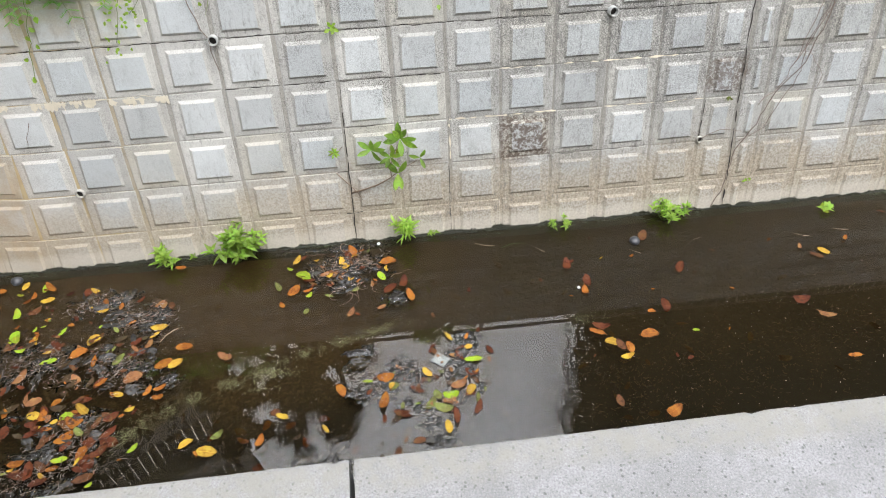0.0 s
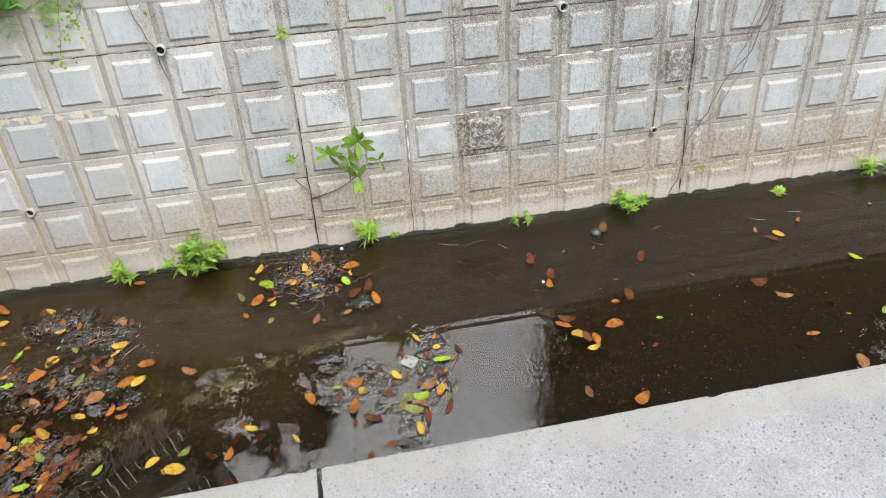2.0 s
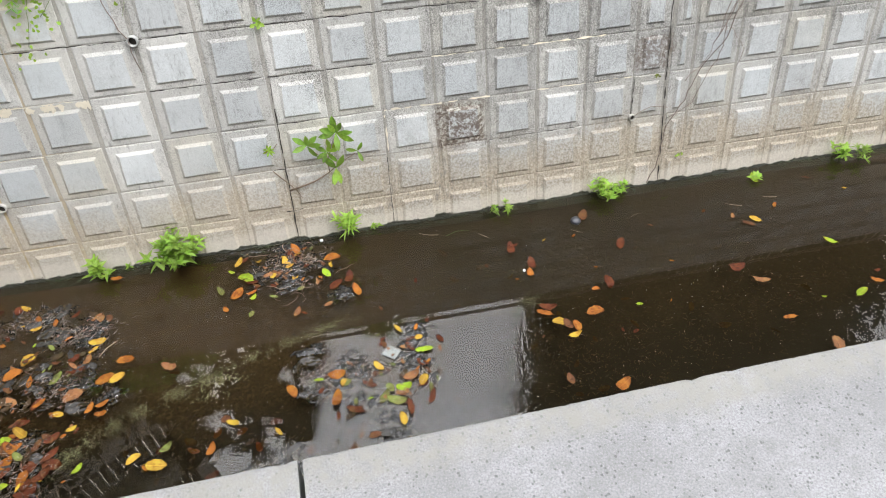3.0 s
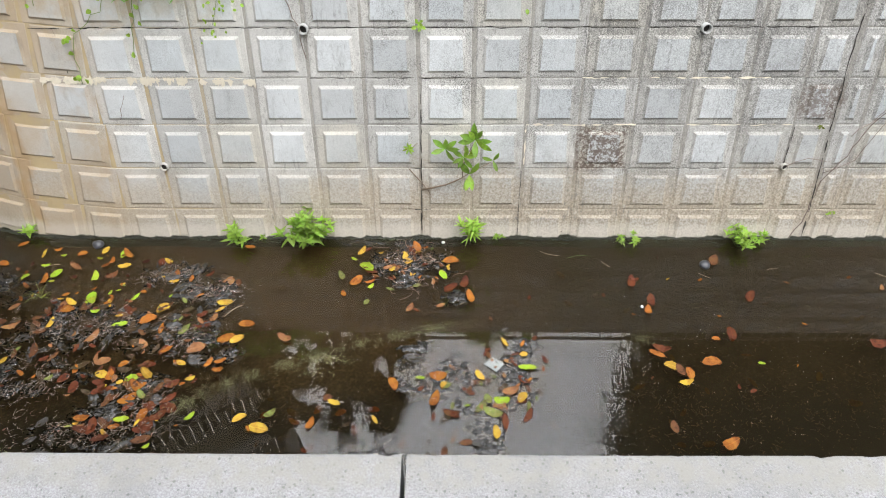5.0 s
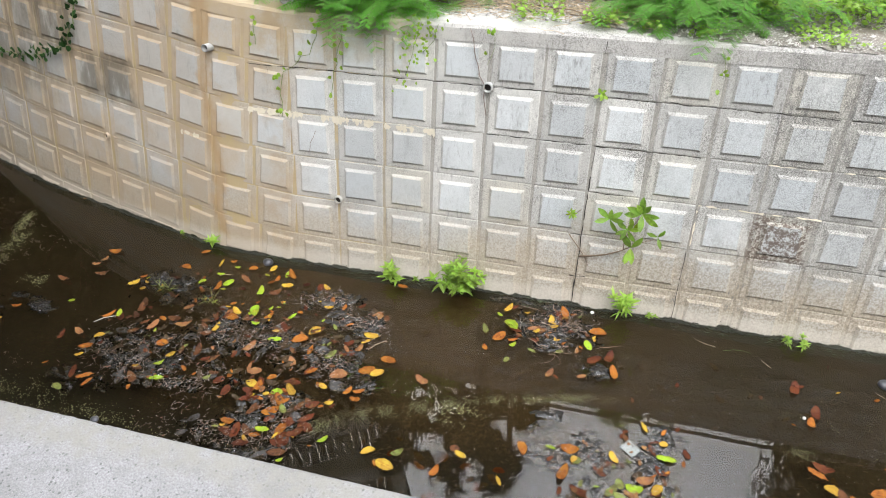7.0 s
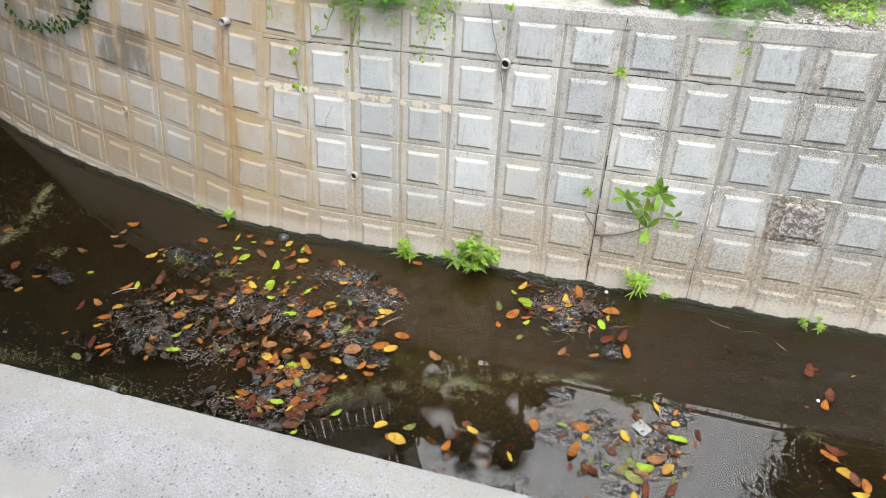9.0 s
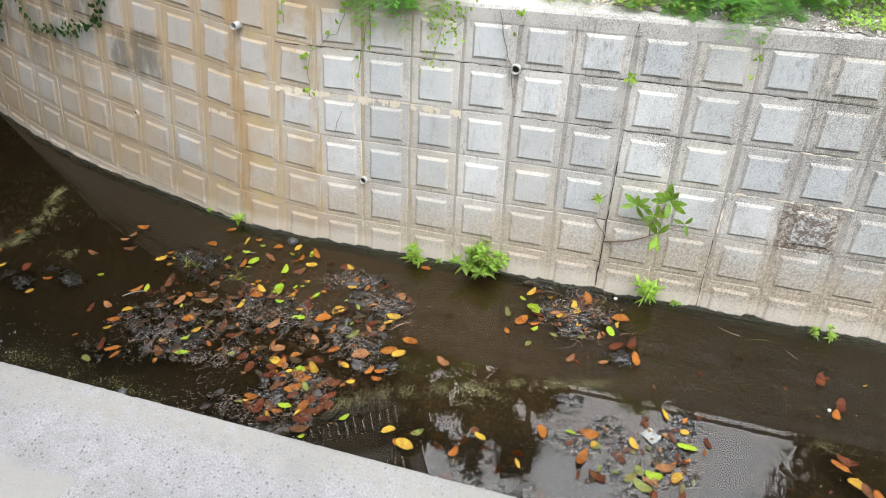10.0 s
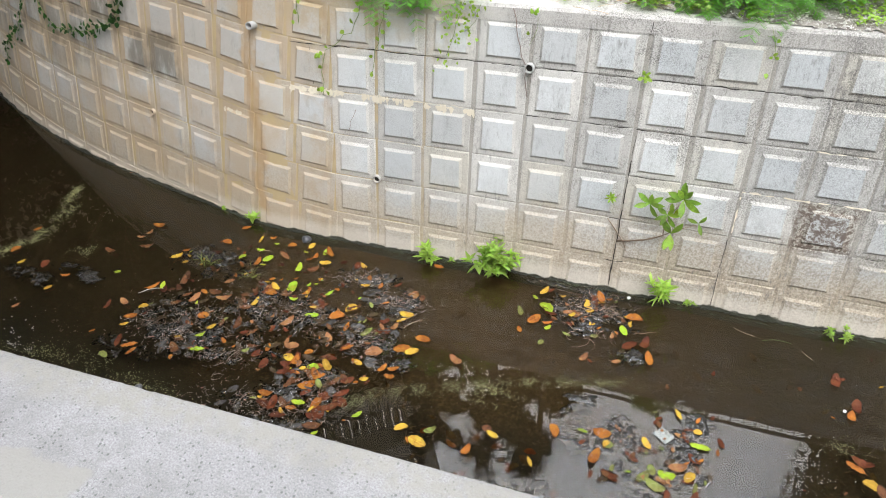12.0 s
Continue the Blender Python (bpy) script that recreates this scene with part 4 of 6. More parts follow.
def creeper(points, label, leaf, every, green, seed, radius=0.0025, jitter=0.03, width=0.85, name="vine"):
    """A vine lying on the wall along (s, d) points, with broad leaves."""
    r = random.Random(seed)
    t = thing(name, label, "vine")
    bm = bmesh.new()
    path = []
    for (s0, d0), (s1, d1) in zip(points, points[1:]):
        n = max(2, int(math.hypot(s1 - s0, d1 - d0) / 0.06))
        path += [(s0 + (s1 - s0) * i / n + r.uniform(-0.012, 0.012), d0 + (d1 - d0) * i / n + r.uniform(-0.012, 0.012)) for i in range(n)]
    path.append(points[-1])
    tube(bm, [on_wall(s, d, 0.03 + r.uniform(0, 0.012)) for s, d in path], radius, 5)
    part("stem", bm, STEM if leaf else VINE, t)
    if leaf:
        lv = bmesh.new()
        total = sum(math.hypot(b[0] - a[0], b[1] - a[1]) for a, b in zip(path, path[1:]))
        for _ in range(int(total / every)):
            s, d = r.choice(path)
            m = wall_pose(s + r.gauss(0, jitter), d + r.gauss(0, jitter), r.uniform(0.035, 0.06)) @ pose(0, 0, 0, 90, 0, 0) @ pose(0, 0, 0, r.uniform(-30, 30), r.uniform(-40, 10), r.uniform(0, 360))
            blade(lv, m, leaf * r.uniform(0.7, 1.2), leaf * width * r.uniform(0.85, 1.1), 0.2, -0.1, 5, 0, 0.7)
        part("leaves", lv, green, t)
    return t


creeper([(-4.62, 1.95), (-4.71, 1.74), (-4.87, 1.54), (-5.15, 1.40), (-5.40, 1.33), (-5.70, 1.30), (-5.90, 1.31), (-6.13, 1.45), (-6.35, 1.9)], "dark green ivy garland hanging on the curved wall", 0.05, 0.017, DEEP, 51, 0.004)
creeper([(-6.30, 1.7), (-6.50, 1.40), (-6.70, 1.10), (-6.95, 0.92), (-7.18, 0.80), (-7.15, 0.64)], "dark green ivy strand hanging on the curved wall", 0.05, 0.018, DEEP, 52, 0.004)
creeper([(-2.10, 2.06), (-2.14, 1.95), (-2.20, 1.82), (-2.42, 1.66), (-2.46, 1.48), (-2.45, 1.30)], "thin vine with heart-shaped leaves on the wall", 0.042, 0.055, GREEN, 53)
creeper([(-1.93, 2.06), (-1.94, 1.95), (-1.98, 1.75), (-2.03, 1.51)], "thin vine with heart-shaped leaves on the wall", 0.04, 0.06, GREEN, 54)
creeper([(-2.62, 2.05), (-2.66, 1.95), (-2.64, 1.85)], "short vine trailing over the coping", 0.042, 0.05, GREEN, 57)
creeper([(-1.30, 2.10), (-1.35, 2.0), (-1.38, 1.88), (-1.43, 1.72)], "light green vine trailing over the coping", 0.03, 0.008, GREEN, 55, 0.002, 0.045, 0.6)
creeper([(-1.20, 2.10), (-1.22, 1.98), (-1.30, 1.9)], "light green vine trailing over the coping", 0.03, 0.009, GREEN, 56, 0.002, 0.05, 0.7)
creeper([(-0.80, 2.1), (-0.76, 1.98), (-0.82, 1.85)], "few-leaved vine trailing over the coping", 0.04, 0.05, GREEN, 58, 0.0015, 0.03, 0.7)
creeper([(0.72, 2.1), (0.75, 2.0), (0.78, 1.9)], "few-leaved vine trailing over the coping", 0.035, 0.04, GREEN, 59, 0.0015, 0.03, 0.7)
creeper([(-2.16, 1.22), (-2.22, 1.10), (-2.24, 1.03)], "withered stem hanging on the wall", 0, 0.05, GREEN, 66, 0.002)
creeper([(-0.798, 1.48), (-0.83, 1.62), (-0.846, 1.71), (-0.91, 1.945), (-0.955, 2.09)], "thin dark dead stem hanging down the wall", 0, 0.05, GREEN, 60, 0.0035)
for pts, seed, r in (([(3.70, 1.99), (3.634, 1.51), (3.542, 1.22), (3.336, 0.975), (3.244, 0.751), (3.096, 0.526), (3.04, 0.17), (2.98, 0.02)], 61, 0.006), ([(3.60, 1.99), (3.56, 1.6), (3.48, 1.3), (3.38, 1.05), (3.22, 0.9)], 62, 0.004),
                     ([(3.80, 1.99), (3.62, 1.6), (3.53, 1.4), (3.50, 1.1), (3.30, 0.7), (3.10, 0.6)], 63, 0.004), ([(3.55, 1.3), (3.70, 1.1), (3.66, 0.95)], 64, 0.003), ([(3.10, 0.7), (2.95, 0.72), (2.80, 0.66)], 65, 0.004), ([(3.9, 1.99), (3.72, 1.75), (3.58, 1.45), (3.45, 1.2)], 67, 0.005)):
    creeper(pts, "dry leafless creeper stem clinging to the wall", 0, 0.05, GREEN, seed, r * 0.6)

# ---- the bank's edge ----


def bank_point(x, y):
    return Vector((x, y + foot_y(x), TOP + 0.02 + max(0, y - 0.9) * 0.05))


def frond_bush(x, y, n, reach, seed, label):
    """A bush of feathery, twice-divided fronds."""
    r = random.Random(seed)
    p = bank_point(x, y)
    t = thing("bush", label, "bush", Matrix.Translation(p), "feathery bushes on the bank")
    wood, leaves = bmesh.new(), bmesh.new()
    for _ in range(n):
        a = r.uniform(0, math.tau)
        start = Vector((r.gauss(0, 0.22), r.gauss(0, 0.10), r.uniform(0.0, 0.30)))
        d = Vector((math.cos(a), math.sin(a), 0))
        length = reach * r.uniform(0.6, 1.1)
        rise, sag = r.uniform(0.1, 0.5), r.uniform(0.4, 0.9)
        spine = [start + d * length * k + Vector((0, 0, length * (rise * k - sag * k * k))) for k in (0, 0.25, 0.5, 0.75, 1.0)]
        spine = [Vector((q.x, q.y, max(q.z, 0.02 if y + q.y > 0.55 else -0.2))) for q in spine]
        tube(wood, spine, [0.003, 0.0025, 0.002, 0.0015, 0.001], 4)
        side = Vector((-d.y, d.x, 0))
        for k in range(9):
            u = 0.15 + 0.85 * k / 8
            seg = min(int(u * 4), 3)
            at = spine[seg].lerp(spine[seg + 1], u * 4 - seg)
            for sgn in (-1, 1):
                out = (side * sgn + d * 0.45).normalized()
                ray = length * 0.36 * (1.0 - 0.5 * u) * r.uniform(0.8, 1.1)
                m0 = at
                for q in range(6):
                    c = m0 + out * ray * (q + 0.5) / 6 + Vector((0, 0, -0.02 * q / 6))
                    for h in (-1, 1):
                        w = (d * h + out * 0.4).normalized()
                        ln = 0.021 * r.uniform(0.8, 1.2)
                        o = w.cross(Vector((0, 0, 1))) * 0.0042
                        vs = [leaves.verts.new(c), leaves.verts.new(c + w * ln * 0.5 + o), leaves.verts.new(c + w * ln + Vector((0, 0, -0.003))), leaves.verts.new(c + w * ln * 0.5 - o)]
                        leaves.faces.new(vs)
    part("stalk", wood, STEM, t)
    part("leaves", leaves, FERN, t)
    return t


frond_bush(-2.08, 0.78, 90, 0.33, 1, "feathery green bush hanging over the coping")
frond_bush(-1.66, 0.76, 90, 0.33, 2, "feathery green bush hanging over the coping")
frond_bush(-1.35, 1.05, 24, 0.30, 3, "feathery green bush on the stony bank")
frond_bush(0.58, 0.92, 90, 0.32, 4, "feathery green bush leaning over the stony edge")
frond_bush(0.32, 1.22, 60, 0.34, 5, "feathery green bush on the stony bank")
frond_bush(0.92, 1.15, 60, 0.32, 6, "feathery green bush on the stony bank")
frond_bush(-2.6, 1.0, 22, 0.40, 7, "feathery green bush above the bend of the wall")


def ground_cover(x0, x1, y0, y1, n, seed, leaf, high, green, label, dense=0.0):
    """Low creeping plants: many small leaves just over the soil, in drifts."""
    r = random.Random(seed)
    bm = bmesh.new()
    made = 0
    for _ in range(n * 6):
        x, y = r.uniform(x0, x1), r.uniform(y0, y1)
        if noise.noise((x * 2.6, y * 2.6, seed)) < 0.05 - dense + r.uniform(-0.15, 0.15):
            continue
        m = Matrix.Translation(bank_point(x, y) + Vector((0, 0, r.uniform(0.01, high)))) @ pose(0, 0, 0, r.uniform(-35, 35), r.uniform(-45, 15), r.uniform(0, 360))
        size = leaf * r.uniform(0.6, 1.25)
        blade(bm, m, size, size * 0.75, 0.2, -0.15, 4, 0, 0.7)
        made += 1
        if made >= n:
            break
    tagged(new("ground_cover", mesh_of("ground_cover", bm, green)), label, "ground cover", kind="stuff")


ground_cover(0.9, 3.8, 0.90, 1.9, 9500, 81, 0.034, 0.15, GREEN, "bright green creeping plants on the stony bank", 0.45)
ground_cover(-2.9, -1.1, 0.85, 1.8, 4500, 82, 0.04, 0.22, GREEN, "mixed green undergrowth behind the coping", 0.35)
ground_cover(-1.1, 0.6, 1.05, 1.9, 4500, 83, 0.036, 0.20, DEEP, "dark green undergrowth on the bank", 0.3)
ground_cover(-0.2, 0.35, 0.62, 0.95, 200, 84, 0.034, 0.08, GREEN, "light green sprouts on the coping", 0.1)
ground_cover(-0.72, -0.35, 0.62, 1.0, 170, 85, 0.034, 0.07, GREEN, "light green sprouts on the coping", 0.15)
ground_cover(0.5, 1.7, 0.60, 0.92, 420, 86, 0.028, 0.04, GREEN, "thin green creepers on bare stony ground", -0.05)
ground_cover(-6.0, -2.9, 0.75, 1.6, 1800, 87, 0.06, 0.25, DEEP, "dark green undergrowth above the curved wall", 0.4)
ground_cover(0.9, 4.2, 1.12, 1.95, 7000, 89, 0.036, 0.24, GREEN, "bright green undergrowth behind the stony edge", 0.9)
ground_cover(-0.6, 1.0, 1.25, 1.95, 3000, 91, 0.034, 0.24, GREEN, "fresh green undergrowth between the bushes", 0.5)
ground_cover(3.5, 6.5, 0.8, 1.8, 3500, 88, 0.036, 0.15, GREEN, "bright green creeping plants on the stony bank", 0.3)

# soil and rubble spilt over the coping
bm = bmesh.new()
grid = {}
for i in range(420):
    for j in range(24):
        x, y = 0.0 + i * 0.018, 0.555 + j * 0.018
        edge = 0.06 * noise.noise((x * 2.2, 0, 31)) + 0.03 * noise.noise((x * 9, 0, 33)) + 0.015 * noise.noise((x * 30, 0, 35))
        if y > 0.575 + edge + max(0, 0.9 - x) * 0.10:
            grid[i, j] = bm.verts.new((x, y, TOP + 0.018 + 0.012 * noise.noise((x * 11, y * 11, 3)) + 0.008 * noise.noise((x * 34, y * 34, 3)) + (y - 0.6) * 0.03))
for i, j in grid:
    q = [(i, j), (i + 1, j), (i + 1, j + 1), (i, j + 1)]
    if all(c in grid for c in q):
        bm.faces.new([grid[c] for c in q]).smooth = True
tagged(new("soil_spill", mesh_of("soil_spill", bm, SOIL)), "grey-brown stony soil spilt over the coping", "soil", kind="stuff")

# straw, twigs and stones on the bank
rng = random.Random(90)
bm = bmesh.new()
for _ in range(900):
    x, y = rng.uniform(-1.15, 0.35), rng.gauss(0.95, 0.12)
    p = bank_point(x, y) + Vector((0, 0, rng.uniform(0.005, 0.03)))
    a, ln = rng.uniform(0, math.tau), rng.uniform(0.04, 0.16)
    d = Vector((math.cos(a), math.sin(a) * 0.6, rng.uniform(-0.1, 0.1))) * ln
    tube(bm, [p, p + d * 0.5 + Vector((0, 0, 0.006)), p + d], 0.002, 4, False)
tagged(new("dry_straw", mesh_of("dry_straw", bm, STRAW)), "dry straw and leaf stalks strewn on the bank", "straw", kind="stuff")
bm = bmesh.new()
for x0, y0, x1, y1 in ((-0.55, 0.92, -0.05, 0.70), (-0.10, 0.88, 0.30, 0.80), (-0.2, 0.66, -0.05, 0.72), (-1.0, 0.9, -1.15, 0.78), (-0.30, 0.80, 0.10, 0.62)):
    a, b = bank_point(x0, y0) + Vector((0, 0, 0.02)), bank_point(x1, y1) + Vector((0, 0, 0.03))
    tube(bm, [a, a.lerp(b, 0.5) + Vector((0.02, 0.01, 0.02)), b], [0.005, 0.004, 0.002], 5)
tagged(new("twigs", mesh_of("twigs", bm, TWIG)), "thin dry twigs lying on the coping", "twig", kind="stuff")
bm = bmesh.new()
for _ in range(7000):
    x = rng.uniform(-3, 5.0)
    y = rng.uniform(0.60 if x > 0.4 else 0.70, 1.2)
    r = rng.uniform(0.002, 0.006) + rng.random() ** 6 * 0.012
    m = Matrix.Translation(bank_point(x, y) + Vector((0, 0, r * 0.3))) @ pose(0, 0, 0, rng.uniform(0, 360), rng.uniform(0, 360), 0) @ Matrix.Diagonal((r * 1.3, r, r * 0.8, 1))
    v = [bm.verts.new(m @ Vector(c)) for c in ((1, 0, 0), (-1, 0, 0), (0, 1, 0), (0, -1, 0), (0, 0, 1), (0, 0, -1))]
    for a, b in ((0, 2), (2, 1), (1, 3), (3, 0)):
        bm.faces.new((v[a], v[b], v[4])), bm.faces.new((v[b], v[a], v[5]))
tagged(new("gravel", mesh_of("gravel", bm, plain("pale_gravel", (0.62, 0.60, 0.565), 0.9))), "pale gravel and crumbled concrete on the bank", "gravel", kind="stuff")
big = thing("drain_pipe", "end of a pale plastic drain pipe on the bank", "drain pipe", Matrix.Translation(bank_point(-2.44, 0.72) + Vector((0, 0, 0.05))) @ pose(0, 0, 0, 0, 0, 12))
part("pipe", ring_mesh(0.062, 0.052, -0.05, 0.5), PVC, big)
part("bore", plug_mesh(0.053, 0.1), HOLE, big, "dark bore")

# ---- fallen leaves: x, y, turn in degrees, length in cm, and kind ----


def leaf_shape(seed, width, curl, fold):
    """A fallen leaf about its middle, 1 m long before scaling, with a stalk and a wavy rim."""
    rng = random.Random(seed)
    bm = bmesh.new()
    steps, mid, rims = 10, [], ([], [])
    bend = rng.uniform(-0.08, 0.08)
    for i in range(steps + 1):
        t = i / steps
        x, y = t - 0.5, bend * math.sin(math.pi * t)
        z = curl * ((t - 0.5) ** 2 * 4) + rng.uniform(-0.01, 0.01)
        mid.append(bm.verts.new((x, y, z)))
        for rim, sign in zip(rims, (1, -1)):
            w = width * 0.5 * math.sin(math.pi * (0.03 + 0.94 * t) ** 0.95) ** 0.52 * rng.uniform(0.86, 1.07) * (0.55 if i in (0, steps) else 1.0)
            rim.append(bm.verts.new((x, y + sign * w, z + fold * w * rng.uniform(0.3, 1.8) + rng.uniform(-0.022, 0.022))))
    for i in range(steps):
        bm.faces.new((mid[i], mid[i + 1], rims[0][i + 1], rims[0][i]))
        bm.faces.new((mid[i + 1], mid[i], rims[1][i], rims[1][i + 1]))
    tube(bm, [(-0.5, 0, mid[0].co.z), (-0.62, 0.03, mid[0].co.z + 0.02)], 0.012, 4)
    for f in bm.faces:
        f.smooth = True
    return bm


SHAPES = [leaf_shape(i, w, c, f) for i, (w, c, f) in enumerate(((0.48, 0.05, 0.10), (0.42, 0.12, 0.25), (0.54, -0.05, 0.05), (0.40, 0.10, -0.15), (0.46, 0.16, 0.30), (0.34, 0.04, 0.45), (0.60, 0.06, 0.12), (0.56, 0.20, -0.10), (0.64, -0.04, 0.22), (0.50, 0.24, 0.50)))]
LEAVES = {}
for i, shape in enumerate(SHAPES):
    for j, m in enumerate(DRY):
        LEAVES[i, j] = mesh_of("fallen_leaf", shape.copy(), m)
    shape.free()
SAID = ["yellow fallen leaf floating flat on the water", "orange fallen leaf floating on the dark water", "brown wet leaf floating on the dark water", "lime green fallen leaf floating on the water",
        "tan curled dry leaf floating on the water", "reddish brown soaked leaf lying in the water", "olive green fading leaf floating on the water", "dark sunken leaf under the water"]
leaf_rng = random.Random(11)


def fallen_leaf(x, y, turn, cm, tint, z=None):
    size = min(cm, 13) / 100
    wet = tint in (2, 5)
    m = pose(x, y, (leaf_rng.uniform(0.003, 0.008) if wet else leaf_rng.uniform(0.006, 0.014)) if z is None else z, leaf_rng.uniform(-5, 5), leaf_rng.uniform(-5, 5), turn + leaf_rng.choice((0, 180)))
    ob = new("fallen_leaf", LEAVES[leaf_rng.randrange(len(SHAPES)), tint])
    ob.matrix_basis = m @ Matrix.Diagonal((size, size * leaf_rng.uniform(0.9, 1.15), size, 1))
    tagged(ob, SAID[tint], "leaf", "fallen leaves in the channel")

for spec in (
    (-4.09, -0.27, 15, 12, 1), (-4.16, -0.46, 15, 8, 4), (-4.12, -0.39, 74, 8, 4), (-4.02, -0.56, 31, 12, 2), (-4.31, -0.7, -8, 12, 2), (-3.68, -0.6, 56, 11, 0),
    (-3.64, -0.51, 39, 7, 1), (-4.08, -0.91, 15, 6, 3), (-3.67, -0.97, 46, 12, 1), (-3.59, -0.95, 102, 8, 3), (-3.78, -1.2, -22, 11, 4), (-3.91, -1.26, 93, 10, 5),
    (-3.45, -0.85, 105, 11, 2), (-3.32, -0.99, 46, 8, 2), (-3.24, -1, 69, 12, 4), (-3.2, -0.92, -17, 7, 1), (-3.36, -1.09, 30, 9, 2), (-2.99, -0.94, 27, 25, 4),
):
    fallen_leaf(*spec)
for spec in (
    (-2.77, -0.98, 15, 9, 2), (-2.73, -0.9, 85, 11, 0), (-3.19, -1.05, 99, 4, 3), (-3.64, -1.32, 30, 11, 1), (-3.63, -1.41, 29, 7, 0), (-3.6, -1.2, 38, 8, 0),
    (-3.57, -1.56, 107, 12, 5), (-3.46, -1.58, 32, 12, 1), (-3.4, -1.63, 68, 9, 1), (-3.59, -1.72, -20, 10, 6), (-3.09, -1.51, -36, 14, 2), (-3.07, -1.59, 108, 5, 1),
    (-2.91, -1.47, 22, 11, 3), (-2.93, -1.24, 44, 8, 0), (-2.96, -1.34, 44, 8, 3), (-2.87, -1.15, 59, 8, 6), (-3.06, -1.15, 9, 10, 1), (-2.75, -1.15, 100, 14, 2),
):
    fallen_leaf(*spec)
for spec in (
    (-2.58, -1.2, 58, 10, 2), (-2.54, -1.38, 43, 6, 6), (-2.76, -1.34, -38, 7, 1), (-3.35, -0.31, -10, 10, 1), (-3.28, -0.09, 31, 9, 1), (-3.11, -0.45, 46, 7, 3),
    (-3.06, -0.2, 87, 9, 0), (-2.96, -0.16, 30, 6, 1), (-2.89, -0.22, 15, 5, 3), (-2.99, -0.33, 15, 7, 3), (-2.95, -0.47, 92, 12, 1), (-2.75, -0.2, 30, 8, 1),
    (-2.57, -0.16, 73, 8, 0), (-2.42, -0.2, 93, 9, 3), (-2.48, -0.28, 93, 8, 1), (-2.37, -0.2, -45, 13, 1), (-2.36, -0.34, 15, 10, 0), (-2.75, -0.34, -32, 13, 4),
):
    fallen_leaf(*spec)
for spec in (
    (-2.87, -0.42, 46, 10, 3), (-2.56, -0.45, 98, 11, 3), (-2.43, -0.43, 37, 11, 2), (-2.5, -0.66, 110, 12, 3), (-2.72, -0.63, 30, 5, 1), (-2.65, -0.77, -3, 11, 1),
    (-2.63, -0.72, -35, 11, 0), (-2.43, -0.79, 15, 7, 3), (-2.17, -0.66, 58, 8, 3), (-2.13, -0.6, -9, 5, 1), (-2.19, -0.78, -50, 12, 5), (-2.24, -0.83, 15, 6, 0),
    (-2.23, -0.91, 36, 8, 3), (-2.18, -0.91, 29, 7, 3), (-2.37, -1.02, 64, 14, 4), (-2.43, -0.93, -8, 6, 5), (-2.01, -0.87, 22, 18, 1), (-1.93, -0.76, 43, 11, 0),
):
    fallen_leaf(*spec)
for spec in (
    (-1.92, -0.49, 15, 8, 0), (-2.08, -0.28, 90, 9, 5), (-2.02, -0.28, -26, 8, 0), (-1.8, -0.46, 89, 7, 1), (-1.79, -0.69, -49, 7, 6), (-1.68, -0.63, 29, 6, 1),
    (-1.48, -0.7, 3, 12, 0), (-1.5, -0.77, 36, 8, 0), (-1.62, -0.88, -46, 8, 4), (-1.52, -0.86, 61, 8, 4), (-1.71, -0.97, 55, 11, 6), (-1.4, -1.03, 22, 13, 1),
    (-1.31, -1.05, 35, 11, 0), (-1.27, -0.91, -3, 12, 1), (-1.79, -1.15, 42, 9, 1), (-1.59, -1.13, 22, 13, 4), (-1.47, -1.25, 65, 9, 1), (-1.39, -1.23, 22, 9, 1),
):
    fallen_leaf(*spec)
for spec in (
    (-2.19, -1.35, -16, 10, 0), (-2.13, -1.36, 86, 10, 1), (-2.04, -1.41, 29, 5, 0), (-1.97, -1.38, 16, 9, 3), (-1.87, -1.35, -42, 12, 0), (-1.92, -1.27, 29, 8, 2),
    (-1.66, -1.25, -27, 8, 0), (-1.93, -1.44, -52, 12, 1), (-1.88, -1.44, 41, 8, 1), (-1.85, -1.52, -49, 9, 6), (-2.07, -1.46, -6, 7, 1), (-1.39, -1.31, 4, 8, 1),
    (-1.56, -1.38, 28, 7, 0), (-1.53, -1.4, 53, 5, 5), (-1.67, -1.54, 41, 13, 5), (-1.92, -1.6, 48, 9, 5), (-1.81, -1.66, 72, 11, 1), (-1.82, -1.72, 66, 6, 0),
):
    fallen_leaf(*spec)
for spec in (
    (-1.7, -1.66, 41, 14, 5), (-1.78, -1.72, 66, 7, 5), (-1.93, -1.7, 7, 10, 3), (-2.1, -1.76, 91, 14, 5), (-2.04, -1.73, -46, 10, 2), (-2.19, -1.69, 5, 11, 1),
    (-2.26, -1.75, 16, 5, 6), (-2.22, -1.73, 16, 4, 0), (-1.71, -1.89, 40, 5, 3), (-1.49, -1.67, 52, 8, 3), (-1.76, -1.84, 16, 13, 2), (-1.16, -1.68, 28, 10, 0),
    (-1.02, -1.75, -11, 13, 0), (-1.09, -1.76, -52, 5, 1), (-1.56, -1.74, 16, 3, 1), (-4.9, 0.39, 71, 7, 1), (-5.21, -0.62, 51, 8, 1), (-5.2, -0.91, 70, 9, 1),
):
    fallen_leaf(*spec)
